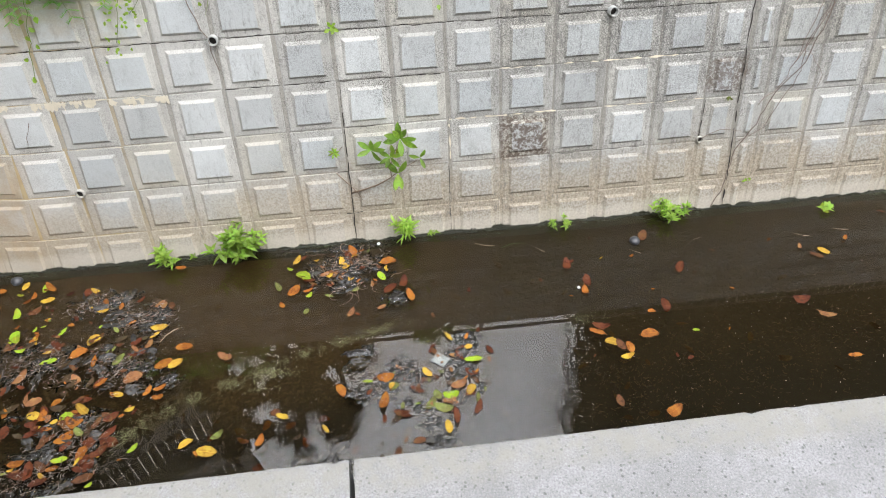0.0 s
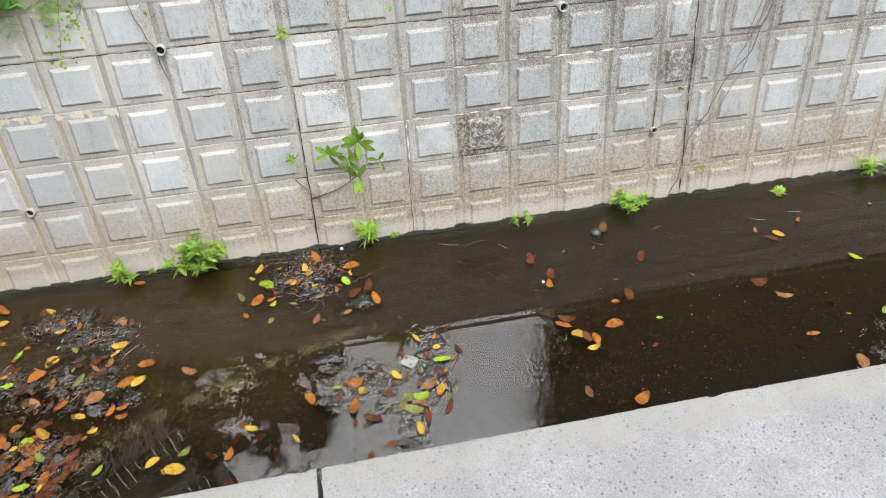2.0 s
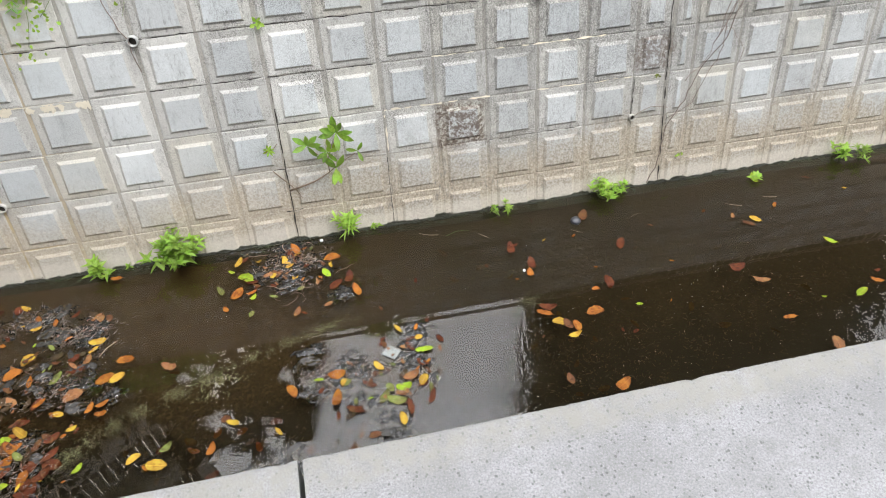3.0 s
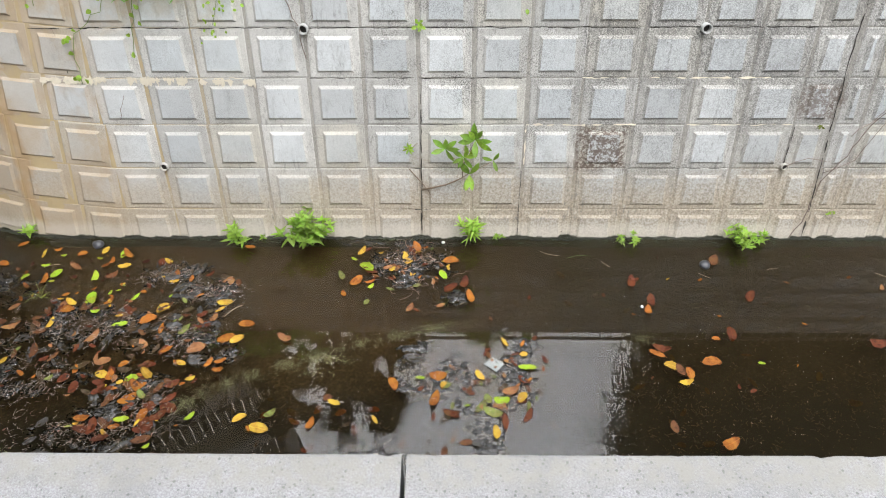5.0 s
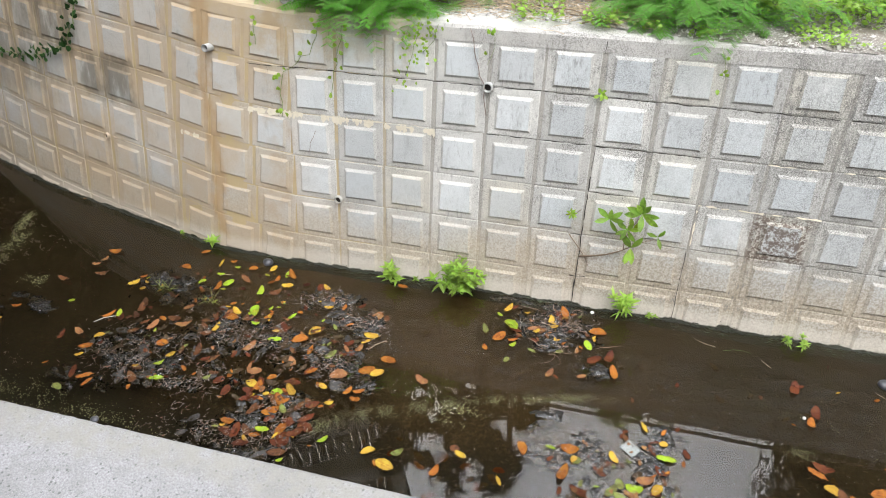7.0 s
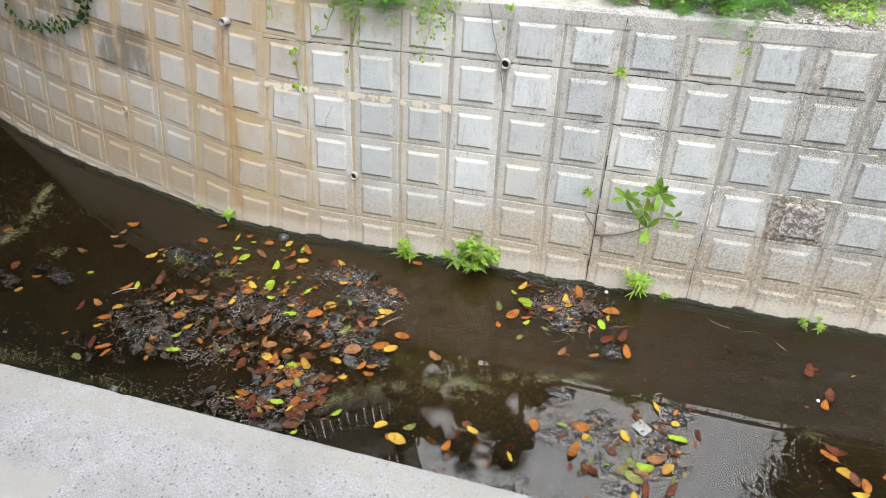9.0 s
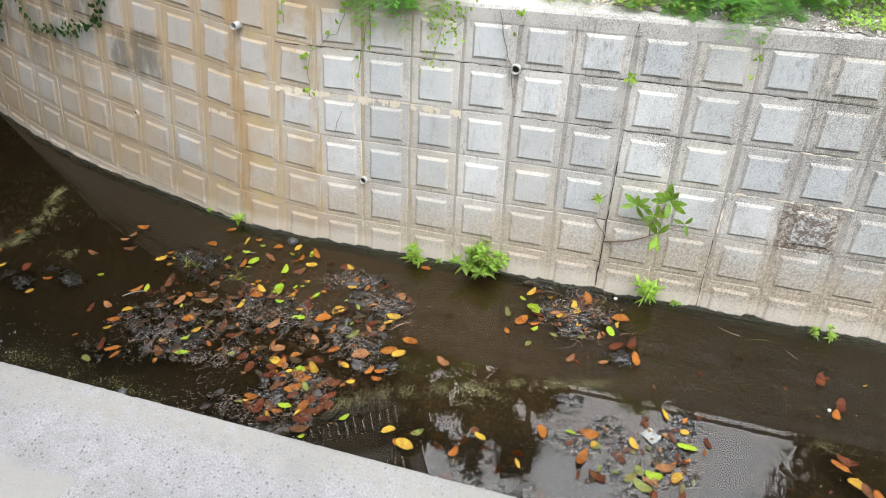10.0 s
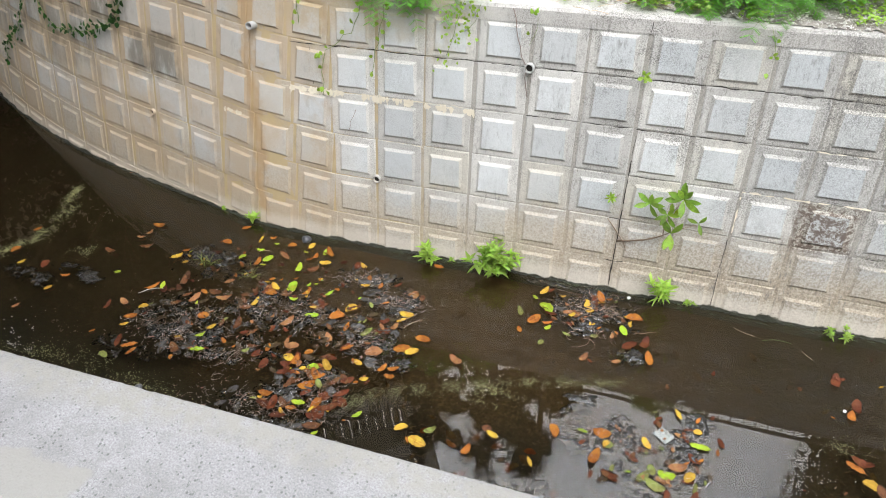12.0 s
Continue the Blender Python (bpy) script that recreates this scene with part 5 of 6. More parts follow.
for spec in (
    (-5.03, -1.03, 60, 7, 0), (-4.8, -0.99, 110, 11, 5), (-4.51, -1.06, 22, 8, 1), (-4.54, -1.24, 48, 7, 0), (-3.84, -1.54, 46, 5, 1), (-4.67, -1.48, 48, 7, 4),
    (0.61, -1.07, -63, 9, 0), (0.68, -1.17, 22, 6, 5), (0.74, -1.17, 10, 6, 0), (0.76, -1.28, -4, 14, 3), (0.89, -1.21, -64, 8, 5), (0.43, -1.34, -61, 10, 0),
    (0.14, -1.35, 2, 12, 1), (0.02, -1.37, -7, 7, 3), (0.18, -1.42, 59, 6, 0), (-0.17, -1.41, -66, 12, 1), (0.12, -1.54, 73, 13, 1), (0.35, -1.47, -30, 10, 5),
):
    fallen_leaf(*spec)
for spec in (
    (0.03, -1.45, 50, 6, 5), (0.23, -1.64, -29, 14, 5), (0.34, -1.58, 4, 4, 3), (0.51, -1.63, -19, 15, 6), (0.57, -1.54, -2, 11, 3), (0.63, -1.47, 21, 12, 4),
    (0.71, -1.52, 55, 9, 0), (0.52, -1.78, -84, 10, 0), (0.58, -1.7, -89, 12, 5), (0.33, -1.85, 4, 9, 2), (0.24, -1.83, 57, 5, 4), (0.48, -1.53, -70, 8, 6),
    (0.83, -1.03, 65, 5, 5), (0.74, -1.08, 65, 6, 1), (0.77, -1.38, 37, 4, 1), (0.75, -1.45, -63, 6, 2), (-0.27, -1.69, -56, 7, 0), (-0.96, -1.65, 36, 9, 6),
):
    fallen_leaf(*spec)
for spec in (
    (-0.69, -1.72, 64, 9, 1), (-0.55, -1.57, -23, 9, 0), (-0.6, -1.52, -2, 7, 2), (-0.97, -1.04, -29, 12, 4), (-0.05, -0.12, -70, 15, 1), (-0.12, -0.26, -69, 14, 0),
    (-0.08, -0.18, -70, 10, 5), (0.23, -0.27, 3, 15, 1), (0.17, -0.41, -62, 10, 3), (0.23, -0.55, 42, 17, 5), (0.33, -0.5, 74, 12, 5), (0.37, -0.65, -76, 14, 1),
    (0.15, -0.73, 18, 7, 4), (-0.59, -0.61, -66, 6, 1), (-0.51, -0.48, 45, 12, 1), (-0.4, -0.49, 19, 8, 1), (-0.39, -0.54, 45, 6, 3), (-0.63, -0.43, -66, 10, 6),
):
    fallen_leaf(*spec)
for spec in (
    (-0.44, -0.34, -32, 14, 3), (-0.4, -0.38, -20, 12, 5), (-0.27, -0.34, 20, 8, 4), (-0.21, -0.35, -61, 8, 2), (-0.49, -0.17, 67, 11, 0), (-0.45, -0.15, 34, 8, 5),
    (-0.24, -0.57, -20, 7, 6), (-0.41, -0.69, 65, 6, 6), (-0.08, -0.75, 63, 9, 4), (-0.03, -0.77, -31, 5, 5), (-0.54, -0.26, -32, 6, 3), (-1.4, -0.13, -8, 9, 1),
    (1.74, -0.68, -92, 12, 5), (1.7, -0.77, -92, 9, 1), (2.5, -0.63, 57, 20, 5), (2.25, -0.98, -96, 13, 5), (2.13, -1.03, -13, 6, 1), (2.21, -0.82, -13, 3, 1),
):
    fallen_leaf(*spec)
for spec in (
    (1.68, -1.16, -32, 12, 1), (1.72, -1.12, -13, 14, 5), (1.76, -1.26, -19, 10, 0), (1.87, -1.32, -84, 10, 1), (1.83, -1.4, 10, 10, 0), (1.82, -1.29, -74, 10, 2),
    (2.05, -1.23, -3, 14, 1), (2.39, -1.24, -13, 5, 3), (2.18, -1.43, -87, 4, 5), (2.27, -1.46, 19, 5, 5), (1.68, -1.73, -87, 9, 2), (2, -1.85, 27, 15, 1),
    (1.58, -0.81, -13, 3, 1), (1.62, -0.49, -99, 12, 5), (1.65, -0.46, 13, 8, 5), (1.91, -0.46, 33, 4, 0), (2.32, -0.26, 59, 12, 2), (3.27, -1.06, -3, 14, 5),
):
    fallen_leaf(*spec)
for spec in (
    (3.39, -1.22, -24, 15, 4), (4.14, -0.97, -53, 11, 3), (3.69, -0.61, -45, 10, 0), (3.61, -0.65, -36, 11, 2), (3.92, -0.51, 41, 6, 1), (4.39, -0.25, -29, 7, 2),
    (4.63, -0.44, -13, 4, 0), (3.75, -1.48, -13, 4, 3), (4.06, -1.5, 24, 12, 3), (3.4, -1.59, -7, 10, 1), (3.6, -1.87, -98, 12, 4), (4.24, -1.42, -27, 10, 1),
    (4.31, -1.33, -1, 5, 5), (3.94, -0.16, -99, 16, 3), (3.52, -0.54, -112, 7, 4),
):
    fallen_leaf(*spec)

# torn bits, browned leaves matted together and leaves sunk to the bed, past counting
bits = bmesh.new()


def litter(x, y, cm, tint, z):
    data = LEAVES[leaf_rng.randrange(len(SHAPES)), tint]
    size = cm / 100
    m = pose(x, y, z, leaf_rng.uniform(-6, 6), leaf_rng.uniform(-6, 6), leaf_rng.uniform(0, 360)) @ Matrix.Diagonal((size, size, size, 1))
    vs = [bits.verts.new(m @ v.co) for v in data.vertices]
    for p in data.polygons:
        f = bits.faces.new([vs[i] for i in p.vertices])
        f.material_index, f.smooth = tint, True


for cx, cy, rx, ry, n, small, big, tints, lo, hi in (
    (-2.75, -0.5, 0.95, 0.32, 60, 2.5, 6.5, (0, 1, 1, 2, 3, 4, 5, 6), 0.004, 0.012), (-2.6, -1.0, 1.1, 0.6, 60, 2.5, 6, (1, 2, 2, 4, 5, 6, 0, 7), 0.004, 0.010), (-1.9, -1.5, 0.4, 0.35, 12, 2.5, 6, (1, 2, 4, 5, 0), 0.004, 0.010), (0.45, -1.4, 0.4, 0.35, 20, 2.5, 6, (1, 2, 4, 5, 6), 0.004, 0.010),
    (-0.12, -0.33, 0.34, 0.25, 40, 2.5, 7, (0, 1, 1, 2, 4, 4, 5, 6), 0.004, 0.012), (2.2, -1.0, 1.8, 0.8, 16, 2, 5, (1, 2, 4, 5), 0.004, 0.008),
    (-2.7, -1.05, 1.0, 0.5, 60, 7, 12, (2, 2, 5, 7, 4, 1, 7, 7), 0.000, 0.006), (-1.95, -1.55, 0.35, 0.3, 26, 7, 13, (2, 5, 5, 5, 1, 7), 0.000, 0.006), (-1.6, -0.7, 0.3, 0.3, 12, 6, 10, (2, 5, 7, 4), 0.0, 0.005), (0.5, -1.45, 0.35, 0.3, 16, 6, 11, (2, 5, 6, 7, 4), 0.0, 0.005),
    (0.3, -1.2, 3.6, 0.9, 60, 5, 10, (7,), -0.07, -0.02), (-0.4, -1.8, 0.8, 0.25, 24, 5, 10, (2, 7, 7, 5), -0.01, 0.003),
):
    for _ in range(n):
        a, r = leaf_rng.uniform(0, math.tau), math.sqrt(leaf_rng.random())
        litter(cx + rx * r * math.cos(a), cy + ry * r * math.sin(a), leaf_rng.uniform(small, big), leaf_rng.choice(tints), leaf_rng.uniform(lo, hi))
tagged(new("leaf_litter", mesh_of("leaf_litter", bits, DRY)), "torn and soaked brown leaf scraps in the water", "leaf litter", kind="stuff")

# ---- what floats and lies in the channel ----


def mats_over(name, label, spots, x0, x1, y0, y1, seed, cell=0.009, cut=0.02):
    """Wrinkled dark film lifting out of the water, in ragged patches."""
    nx, ny = int((x1 - x0) / cell), int((y1 - y0) / cell)
    verts, faces, index = [], [], {}
    high = {}
    for i in range(nx + 1):
        for j in range(ny + 1):
            x, y = x0 + i * cell, y0 + j * cell
            w = max(1.0 - ((x - a) / rx) ** 2 - ((y - b) / ry) ** 2 for a, b, rx, ry in spots)
            if w < -0.4:
                continue
            p = (x * 5, y * 7, seed)
            k = 0.45 * w + 0.75 * noise.noise(p) + 0.45 * noise.noise((x * 17, y * 23, seed + 1))
            ridge = 1 - abs(noise.noise((x * 24 + 1.5 * noise.noise(p), y * 46, seed + 2)))
            fine = 1 - abs(noise.noise((x * 70, y * 110, seed + 3)))
            high[i, j] = (k - cut) * 0.020 + 0.012 * ridge * ridge + 0.006 * fine - 0.013 if k > cut - 0.5 else -1
    for (i, j), z in high.items():
        if z > -0.006:
            index[i, j] = len(verts)
            verts.append((x0 + i * cell, y0 + j * cell, min(z, 0.016)))
    for i, j in index:
        q = [(i, j), (i + 1, j), (i + 1, j + 1), (i, j + 1)]
        if all(c in index for c in q):
            faces.append([index[c] for c in q])
    me = bpy.data.meshes.new(name)
    me.from_pydata(verts, [], faces)
    me.polygons.foreach_set("use_smooth", [True] * len(me.polygons))
    me.materials.append(SCUM)
    tagged(new(name, me), label, "debris mat", kind="stuff")


mats_over("debris_mat", "wet wrinkled mats of black biofilm and rotting leaves", [(-3.2, -1.25, 0.5, 0.3), (-2.6, -0.95, 0.5, 0.25), (-2.2, -0.95, 0.35, 0.2), (-1.95, -0.40, 0.35, 0.14), (-1.6, -0.60, 0.3, 0.2), (-1.65, -1.0, 0.32, 0.2), (-1.45, -1.15, 0.25, 0.12), (-1.9, -1.55, 0.3, 0.22), (-2.1, -1.85, 0.4, 0.25), (-3.5, -1.6, 0.3, 0.12), (-2.75, -1.35, 0.5, 0.2), (-3.3, -0.55, 0.5, 0.22)], -4.3, -1.1, -2.3, -0.15, 2, 0.009, 0.46)
mats_over("debris_mat", "dark wrinkled film and rotting leaves around pale litter", [(0.15, -1.35, 0.3, 0.22), (0.45, -1.75, 0.15, 0.25), (0.62, -1.4, 0.22, 0.2), (0.75, -1.12, 0.14, 0.1), (0.05, -1.12, 0.2, 0.06), (-0.3, -1.95, 0.3, 0.10)], -1.4, 1.05, -2.25, -0.95, 6, 0.009, 0.30)
mats_over("debris_mat", "thin dark film with leaf stalks by the wall", [(-0.1, -0.3, 0.35, 0.22), (0.25, -0.65, 0.12, 0.08), (-0.2, -0.07, 0.4, 0.05)], -0.7, 0.5, -0.85, -0.02, 8, 0.009, 0.3)
mats_over("debris_mat", "thin dark film in the shadowed bend", [(-4.85, -1.15, 0.3, 0.10), (-4.4, -1.0, 0.3, 0.10)], -6.2, -3.9, -1.7, -0.2, 9, 0.010, 0.42)


def flakes(name, label, category, mat, path, spread, n, size, seed, z=0.004, flat=0.25):
    """Small bits floating along a line of points."""
    r = random.Random(seed)
    bm = bmesh.new()
    for _ in range(n):
        i = r.randrange(len(path) - 1) if len(path) > 1 else 0
        a = Vector((*path[i], 0))
        b = Vector((*path[min(i + 1, len(path) - 1)], 0))
        c = a.lerp(b, r.random()) + Vector((r.gauss(0, spread), r.gauss(0, spread * 0.55), z))
        if noise.noise((c.x * 9, c.y * 9, seed)) + 0.6 * noise.noise((c.x * 31, c.y * 31, seed)) < r.uniform(-0.35, 0.45):
            continue
        s = size * r.uniform(0.5, 1.4)
        k = 5
        top = bm.verts.new(c + Vector((0, 0, s * flat)))
        ring = [bm.verts.new(c + Vector((math.cos(q * math.tau / k) * s * r.uniform(0.6, 1.2), math.sin(q * math.tau / k) * s * r.uniform(0.6, 1.2), -s * 0.1))) for q in range(k)]
        for q in range(k):
            bm.faces.new((ring[q], ring[(q + 1) % k], top))
    tagged(new(name, mesh_of(name, bm, mat)), label, category, kind="stuff")


ALGAE_SAID = "yellow-green algae specks drifting in a band on the water"
flakes("floating_algae", ALGAE_SAID, "algae", ALGAE, [(0.36, -0.88), (-0.17, -1.0), (-0.65, -1.16), (-1.02, -1.29), (-1.44, -1.48), (-1.66, -1.66)], 0.045, 7000, 0.0024, 1)
flakes("floating_algae", ALGAE_SAID, "algae", ALGAE, [(-5.4, -1.1), (-5.14, -0.75), (-5.12, -0.32), (-5.3, 0.05)], 0.05, 3600, 0.0036, 2)
flakes("floating_algae", ALGAE_SAID, "algae", ALGAE, [(-4.4, -1.88), (-3.8, -1.78), (-3.1, -1.9), (-2.6, -2.0)], 0.10, 2600, 0.0028, 3)
flakes("floating_algae", ALGAE_SAID, "algae", ALGAE, [(-4.62, -0.85), (-4.56, -0.70)], 0.05, 700, 0.003, 4)
flakes("floating_algae", ALGAE_SAID, "algae", ALGAE, [(1.55, -1.0), (1.75, -1.05)], 0.06, 260, 0.003, 5)
flakes("floating_algae", ALGAE_SAID, "algae", ALGAE, [(-0.75, -1.30), (-0.55, -1.22)], 0.07, 800, 0.003, 6)
FOAM = plain("foam_speck", (0.70, 0.70, 0.66), 0.4)
flakes("foam_specks", "tiny pale foam and dust specks on the water", "foam", FOAM, [(-3.4, -1.2), (-2.2, -0.8), (-1.2, -1.0), (0.4, -1.3), (1.6, -0.9), (3.2, -1.1)], 0.35, 900, 0.0018, 7, 0.004, 0.6)
flakes("foam_specks", "tiny pale foam and dust specks on the water", "foam", FOAM, [(-1.9, -0.4), (-1.4, -0.7), (-1.35, -0.9)], 0.09, 90, 0.0020, 8, 0.010, 0.6)
GRIT = plain("dark_grit", (0.045, 0.034, 0.019), 0.8)
flakes("silt_bits", "small dark bits of silt and leaf on the bed", "silt", GRIT, [(-4, -1.2), (-1, -1.2), (2, -1.2), (5, -1.2)], 0.7, 5200, 0.006, 9, -0.085, 0.4)
flakes("silt_bits", "small dark bits of silt and leaf on the bed", "silt", GRIT, [(1.3, -1.7), (2.6, -1.7), (3.8, -1.5)], 0.35, 1300, 0.005, 10, -0.07, 0.4)

# pale roots washed together under the sapling
rng = random.Random(101)
bm = bmesh.new()
for _ in range(18):
    x, y = rng.gauss(-0.02, 0.13), rng.uniform(-0.62, -0.08)
    a = rng.uniform(0, math.tau)
    pts, turn = [], rng.uniform(-1.2, 1.2)
    for k in range(9):
        pts.append((x, y, 0.008 + 0.012 * math.sin(k * 0.8 + a) ** 2))
        a += turn * 0.45 + rng.uniform(-0.3, 0.3)
        x, y = x + math.cos(a) * 0.024, min(y + math.sin(a) * 0.020, -0.03)
    tube(bm, pts, [0.0014] * 4 + [0.0013, 0.0012, 0.001, 0.0008, 0.0006], 5)
tagged(new("washed_roots", mesh_of("washed_roots", bm, plain("pale_root", (0.38, 0.26, 0.18), 0.7))), "pale curled roots and stalks washed up by the wall", "roots", kind="stuff")

# thin sticks and stalks, each by itself
for x, y, turn, ln, r, mat in ((-1.40, -0.78, 48, 0.16, 0.003, STRAW), (0.83, -1.52, 50, 0.07, 0.003, FOAM), (1.02, -0.19, 165, 0.16, 0.003, STRAW), (1.25, -0.22, 10, 0.2, 0.0025, STEM), (2.75, -0.35, 15, 0.10, 0.002, STRAW), (3.60, -0.42, 160, 0.14, 0.0025, STRAW), (3.95, -0.40, 170, 0.12, 0.003, STRAW),
                               (-3.66, -1.02, 35, 0.2, 0.004, FOAM), (2.2, -0.42, 150, 0.1, 0.002, STRAW), (1.45, -0.30, 140, 0.09, 0.003, STRAW), (-2.95, -0.33, 20, 0.12, 0.002, STRAW), (4.6, -1.3, 70, 0.1, 0.003, STRAW), (0.62, -0.95, 30, 0.05, 0.003, FOAM)):
    bm = bmesh.new()
    tube(bm, [(-ln / 2, 0, 0), (-ln * 0.1, ln * 0.06, 0.004), (ln * 0.25, ln * 0.02, 0.003), (ln / 2, -ln * 0.06, 0)], [r * 0.65, r * 0.6, r * 0.5, r * 0.35], 5)
    thing("stick", "thin pale stalk floating on the water", "stick", pose(x, y, 0.005, 0, 0, turn), "stalks on the water", mesh_of("stick", bm, mat))
for x, y, turns, seed in ((-3.36, -0.60, 20, 1), (-2.93, -0.65, 14, 2)):
    r = random.Random(seed)
    bm = bmesh.new()
    for _ in range(turns):
        a = r.uniform(0, math.tau)
        q = pose(r.gauss(0, 0.03), r.gauss(0, 0.02), 0.004, 0, -r.uniform(15, 70), math.degrees(a))
        blade(bm, q, r.uniform(0.08, 0.16), 0.006, 0.1, -0.5, 5, 0, 0.4)
    thing("grass_tuft", "pale green grass tuft standing in the water", "grass", pose(x, y, 0), "", mesh_of("grass_tuft", bm, DRY[6]))


def pebble(x, y, z, r, seed, label, mat):
    bm = bmesh.new()
    bmesh.ops.create_icosphere(bm, subdivisions=3, radius=r)
    for v in bm.verts:
        v.co *= 1 + 0.18 * noise.noise(v.co * (0.9 / r) + Vector((seed, 0, 0)))
        v.co.z *= 0.7
    for f in bm.faces:
        f.smooth = True
    thing("stone", label, "stone", pose(x, y, z, 0, 0, seed * 40), "", mesh_of("stone", bm, mat))


pebble(2.235, -0.31, 0.012, 0.042, 1, "rounded dark wet stone standing out of the water", STONE)
pebble(-2.66, -0.10, 0.012, 0.042, 2, "rounded dark wet stone by the foot of the wall", STONE)
pebble(-3.14, -1.90, 0.0, 0.03, 3, "small dark stone in the debris", STONE)
pebble(0.165, -0.06, 0.004, 0.014, 4, "small pale stone at the waterline", FOAM)
pebble(1.66, -0.73, 0.004, 0.012, 5, "white pebble-sized scrap among leaves", FOAM)


def wrapper():
    """A crumpled square of clear printed film, floating."""
    bm = bmesh.new()
    n = 14
    grid = []
    for i in range(n + 1):
        for j in range(n + 1):
            u, v = i / n - 0.5, j / n - 0.5
            z = 0.010 + 0.006 * noise.noise((u * 9, v * 9, 1)) + 0.005 * noise.noise((u * 21, v * 21, 2))
            w = 1 + 0.12 * noise.noise((u * 3, v * 3, 5))
            grid.append(bm.verts.new((u * 0.105 * w, v * 0.085 * w, z)))
    for i in range(n):
        for j in range(n):
            a = i * (n + 1) + j
            bm.faces.new((grid[a], grid[a + n + 1], grid[a + n + 2], grid[a + 1])).smooth = False
    thing("wrapper", "crumpled silvery plastic wrapper floating among leaves", "litter", pose(0.53, -1.255, 0, 0, 0, -38), "", mesh_of("wrapper", bm, FOIL))


wrapper()


def rotten_leaves(spots, seed, label):
    """Crumpled black leaves heaped half out of the water, too many to count."""
    r = random.Random(seed)
    verts, faces = [], []
    for cx, cy, rx, ry, n in spots:
        for _ in range(n // 3):
            a, q = r.uniform(0, math.tau), math.sqrt(r.random())
            x, y = cx + rx * q * math.cos(a), cy + ry * q * math.sin(a)
            size, wide = r.uniform(0.07, 0.16), r.uniform(0.42, 0.62)
            m = pose(x, y, r.uniform(-0.003, 0.004), r.uniform(-6, 6), r.uniform(-7, 7), r.gauss(20, 50))
            at, k = len(verts), r.uniform(0, 99)
            nu, nv = 12, 6
            for i in range(nu + 1):
                t = i / nu
                w = wide * 0.5 * math.sin(math.pi * (0.04 + 0.92 * t)) ** 0.6
                for j in range(nv + 1):
                    v = (j / nv * 2 - 1) * w
                    z = 0.035 * math.sin(v * 44 + k + 5 * t) + 0.08 * noise.noise((t * 4 + k, v * 7, k)) + 0.05 * noise.noise((t * 13 + k, v * 22, k))
                    verts.append(m @ Vector(((t - 0.5) * size, v * size, z * size)))
            for i in range(nu):
                for j in range(nv):
                    b = at + i * (nv + 1) + j
                    faces.append((b, b + nv + 1, b + nv + 2, b + 1))
    me = bpy.data.meshes.new("rotten_leaves")
    me.from_pydata(verts, [], faces)
    me.polygons.foreach_set("use_smooth", [True] * len(me.polygons))
    me.materials.append(ROT)
    tagged(new("rotten_leaves", me), label, "leaf litter", kind="stuff")


ROTTEN = "black rotting leaves heaped wet and wrinkled in the water"
rotten_leaves([(-3.2, -1.25, 0.55, 0.32, 44), (-2.6, -0.95, 0.5, 0.28, 44), (-2.1, -0.95, 0.35, 0.2, 22), (-1.95, -0.42, 0.35, 0.14, 16), (-1.6, -0.62, 0.28, 0.2, 18), (-1.62, -1.05, 0.3, 0.2, 24), (-1.9, -1.55, 0.32, 0.25, 34), (-2.2, -1.85, 0.45, 0.2, 26), (-2.8, -1.4, 0.5, 0.2, 26)], 1, ROTTEN)
rotten_leaves([(0.15, -1.35, 0.3, 0.2, 22), (0.45, -1.75, 0.12, 0.22, 14), (0.62, -1.4, 0.2, 0.2, 14), (-0.5, -1.9, 0.5, 0.15, 9), (-0.1, -0.3, 0.3, 0.2, 24)], 2, ROTTEN)


def shreds(spots, seed, mat, label, size=(0.008, 0.03), wide=0.0022, lo=0.006, hi=0.017):
    """Thin torn strips of leaf and stalk, strewn over the wet heaps."""
    r = random.Random(seed)
    verts, faces = [], []
    for cx, cy, rx, ry, n in spots:
        for _ in range(n):
            x, y = r.gauss(cx, rx * 0.5), r.gauss(cy, ry * 0.5)
            if noise.noise((x * 6, y * 8, 2.5)) < r.uniform(-0.5, 0.2):
                continue
            ln, w, a = r.uniform(*size), wide * r.uniform(0.5, 1.6), r.gauss(0.4, 0.9)
            d, side = Vector((math.cos(a), math.sin(a), 0)), Vector((-math.sin(a), math.cos(a), 0))
            z, bend, tip = r.uniform(lo, hi), r.uniform(-0.3, 0.3), r.uniform(-0.004, 0.006)
            at = len(verts)
            for k in (0, 0.5, 1):
                c = Vector((x, y, z + tip * k)) + d * ln * k + side * bend * ln * k * k
                verts += [c + side * w * (1 - 0.6 * k), c + Vector((0, 0, w * 0.7)), c - side * w * (1 - 0.6 * k)]
            for k in (0, 3):
                faces += [(at + k, at + k + 3, at + k + 4, at + k + 1), (at + k + 1, at + k + 4, at + k + 5, at + k + 2)]
    me = bpy.data.meshes.new("leaf_shreds")
    me.from_pydata(verts, [], faces)
    me.materials.append(mat)
    tagged(new("leaf_shreds", me), label, "leaf litter", kind="stuff")


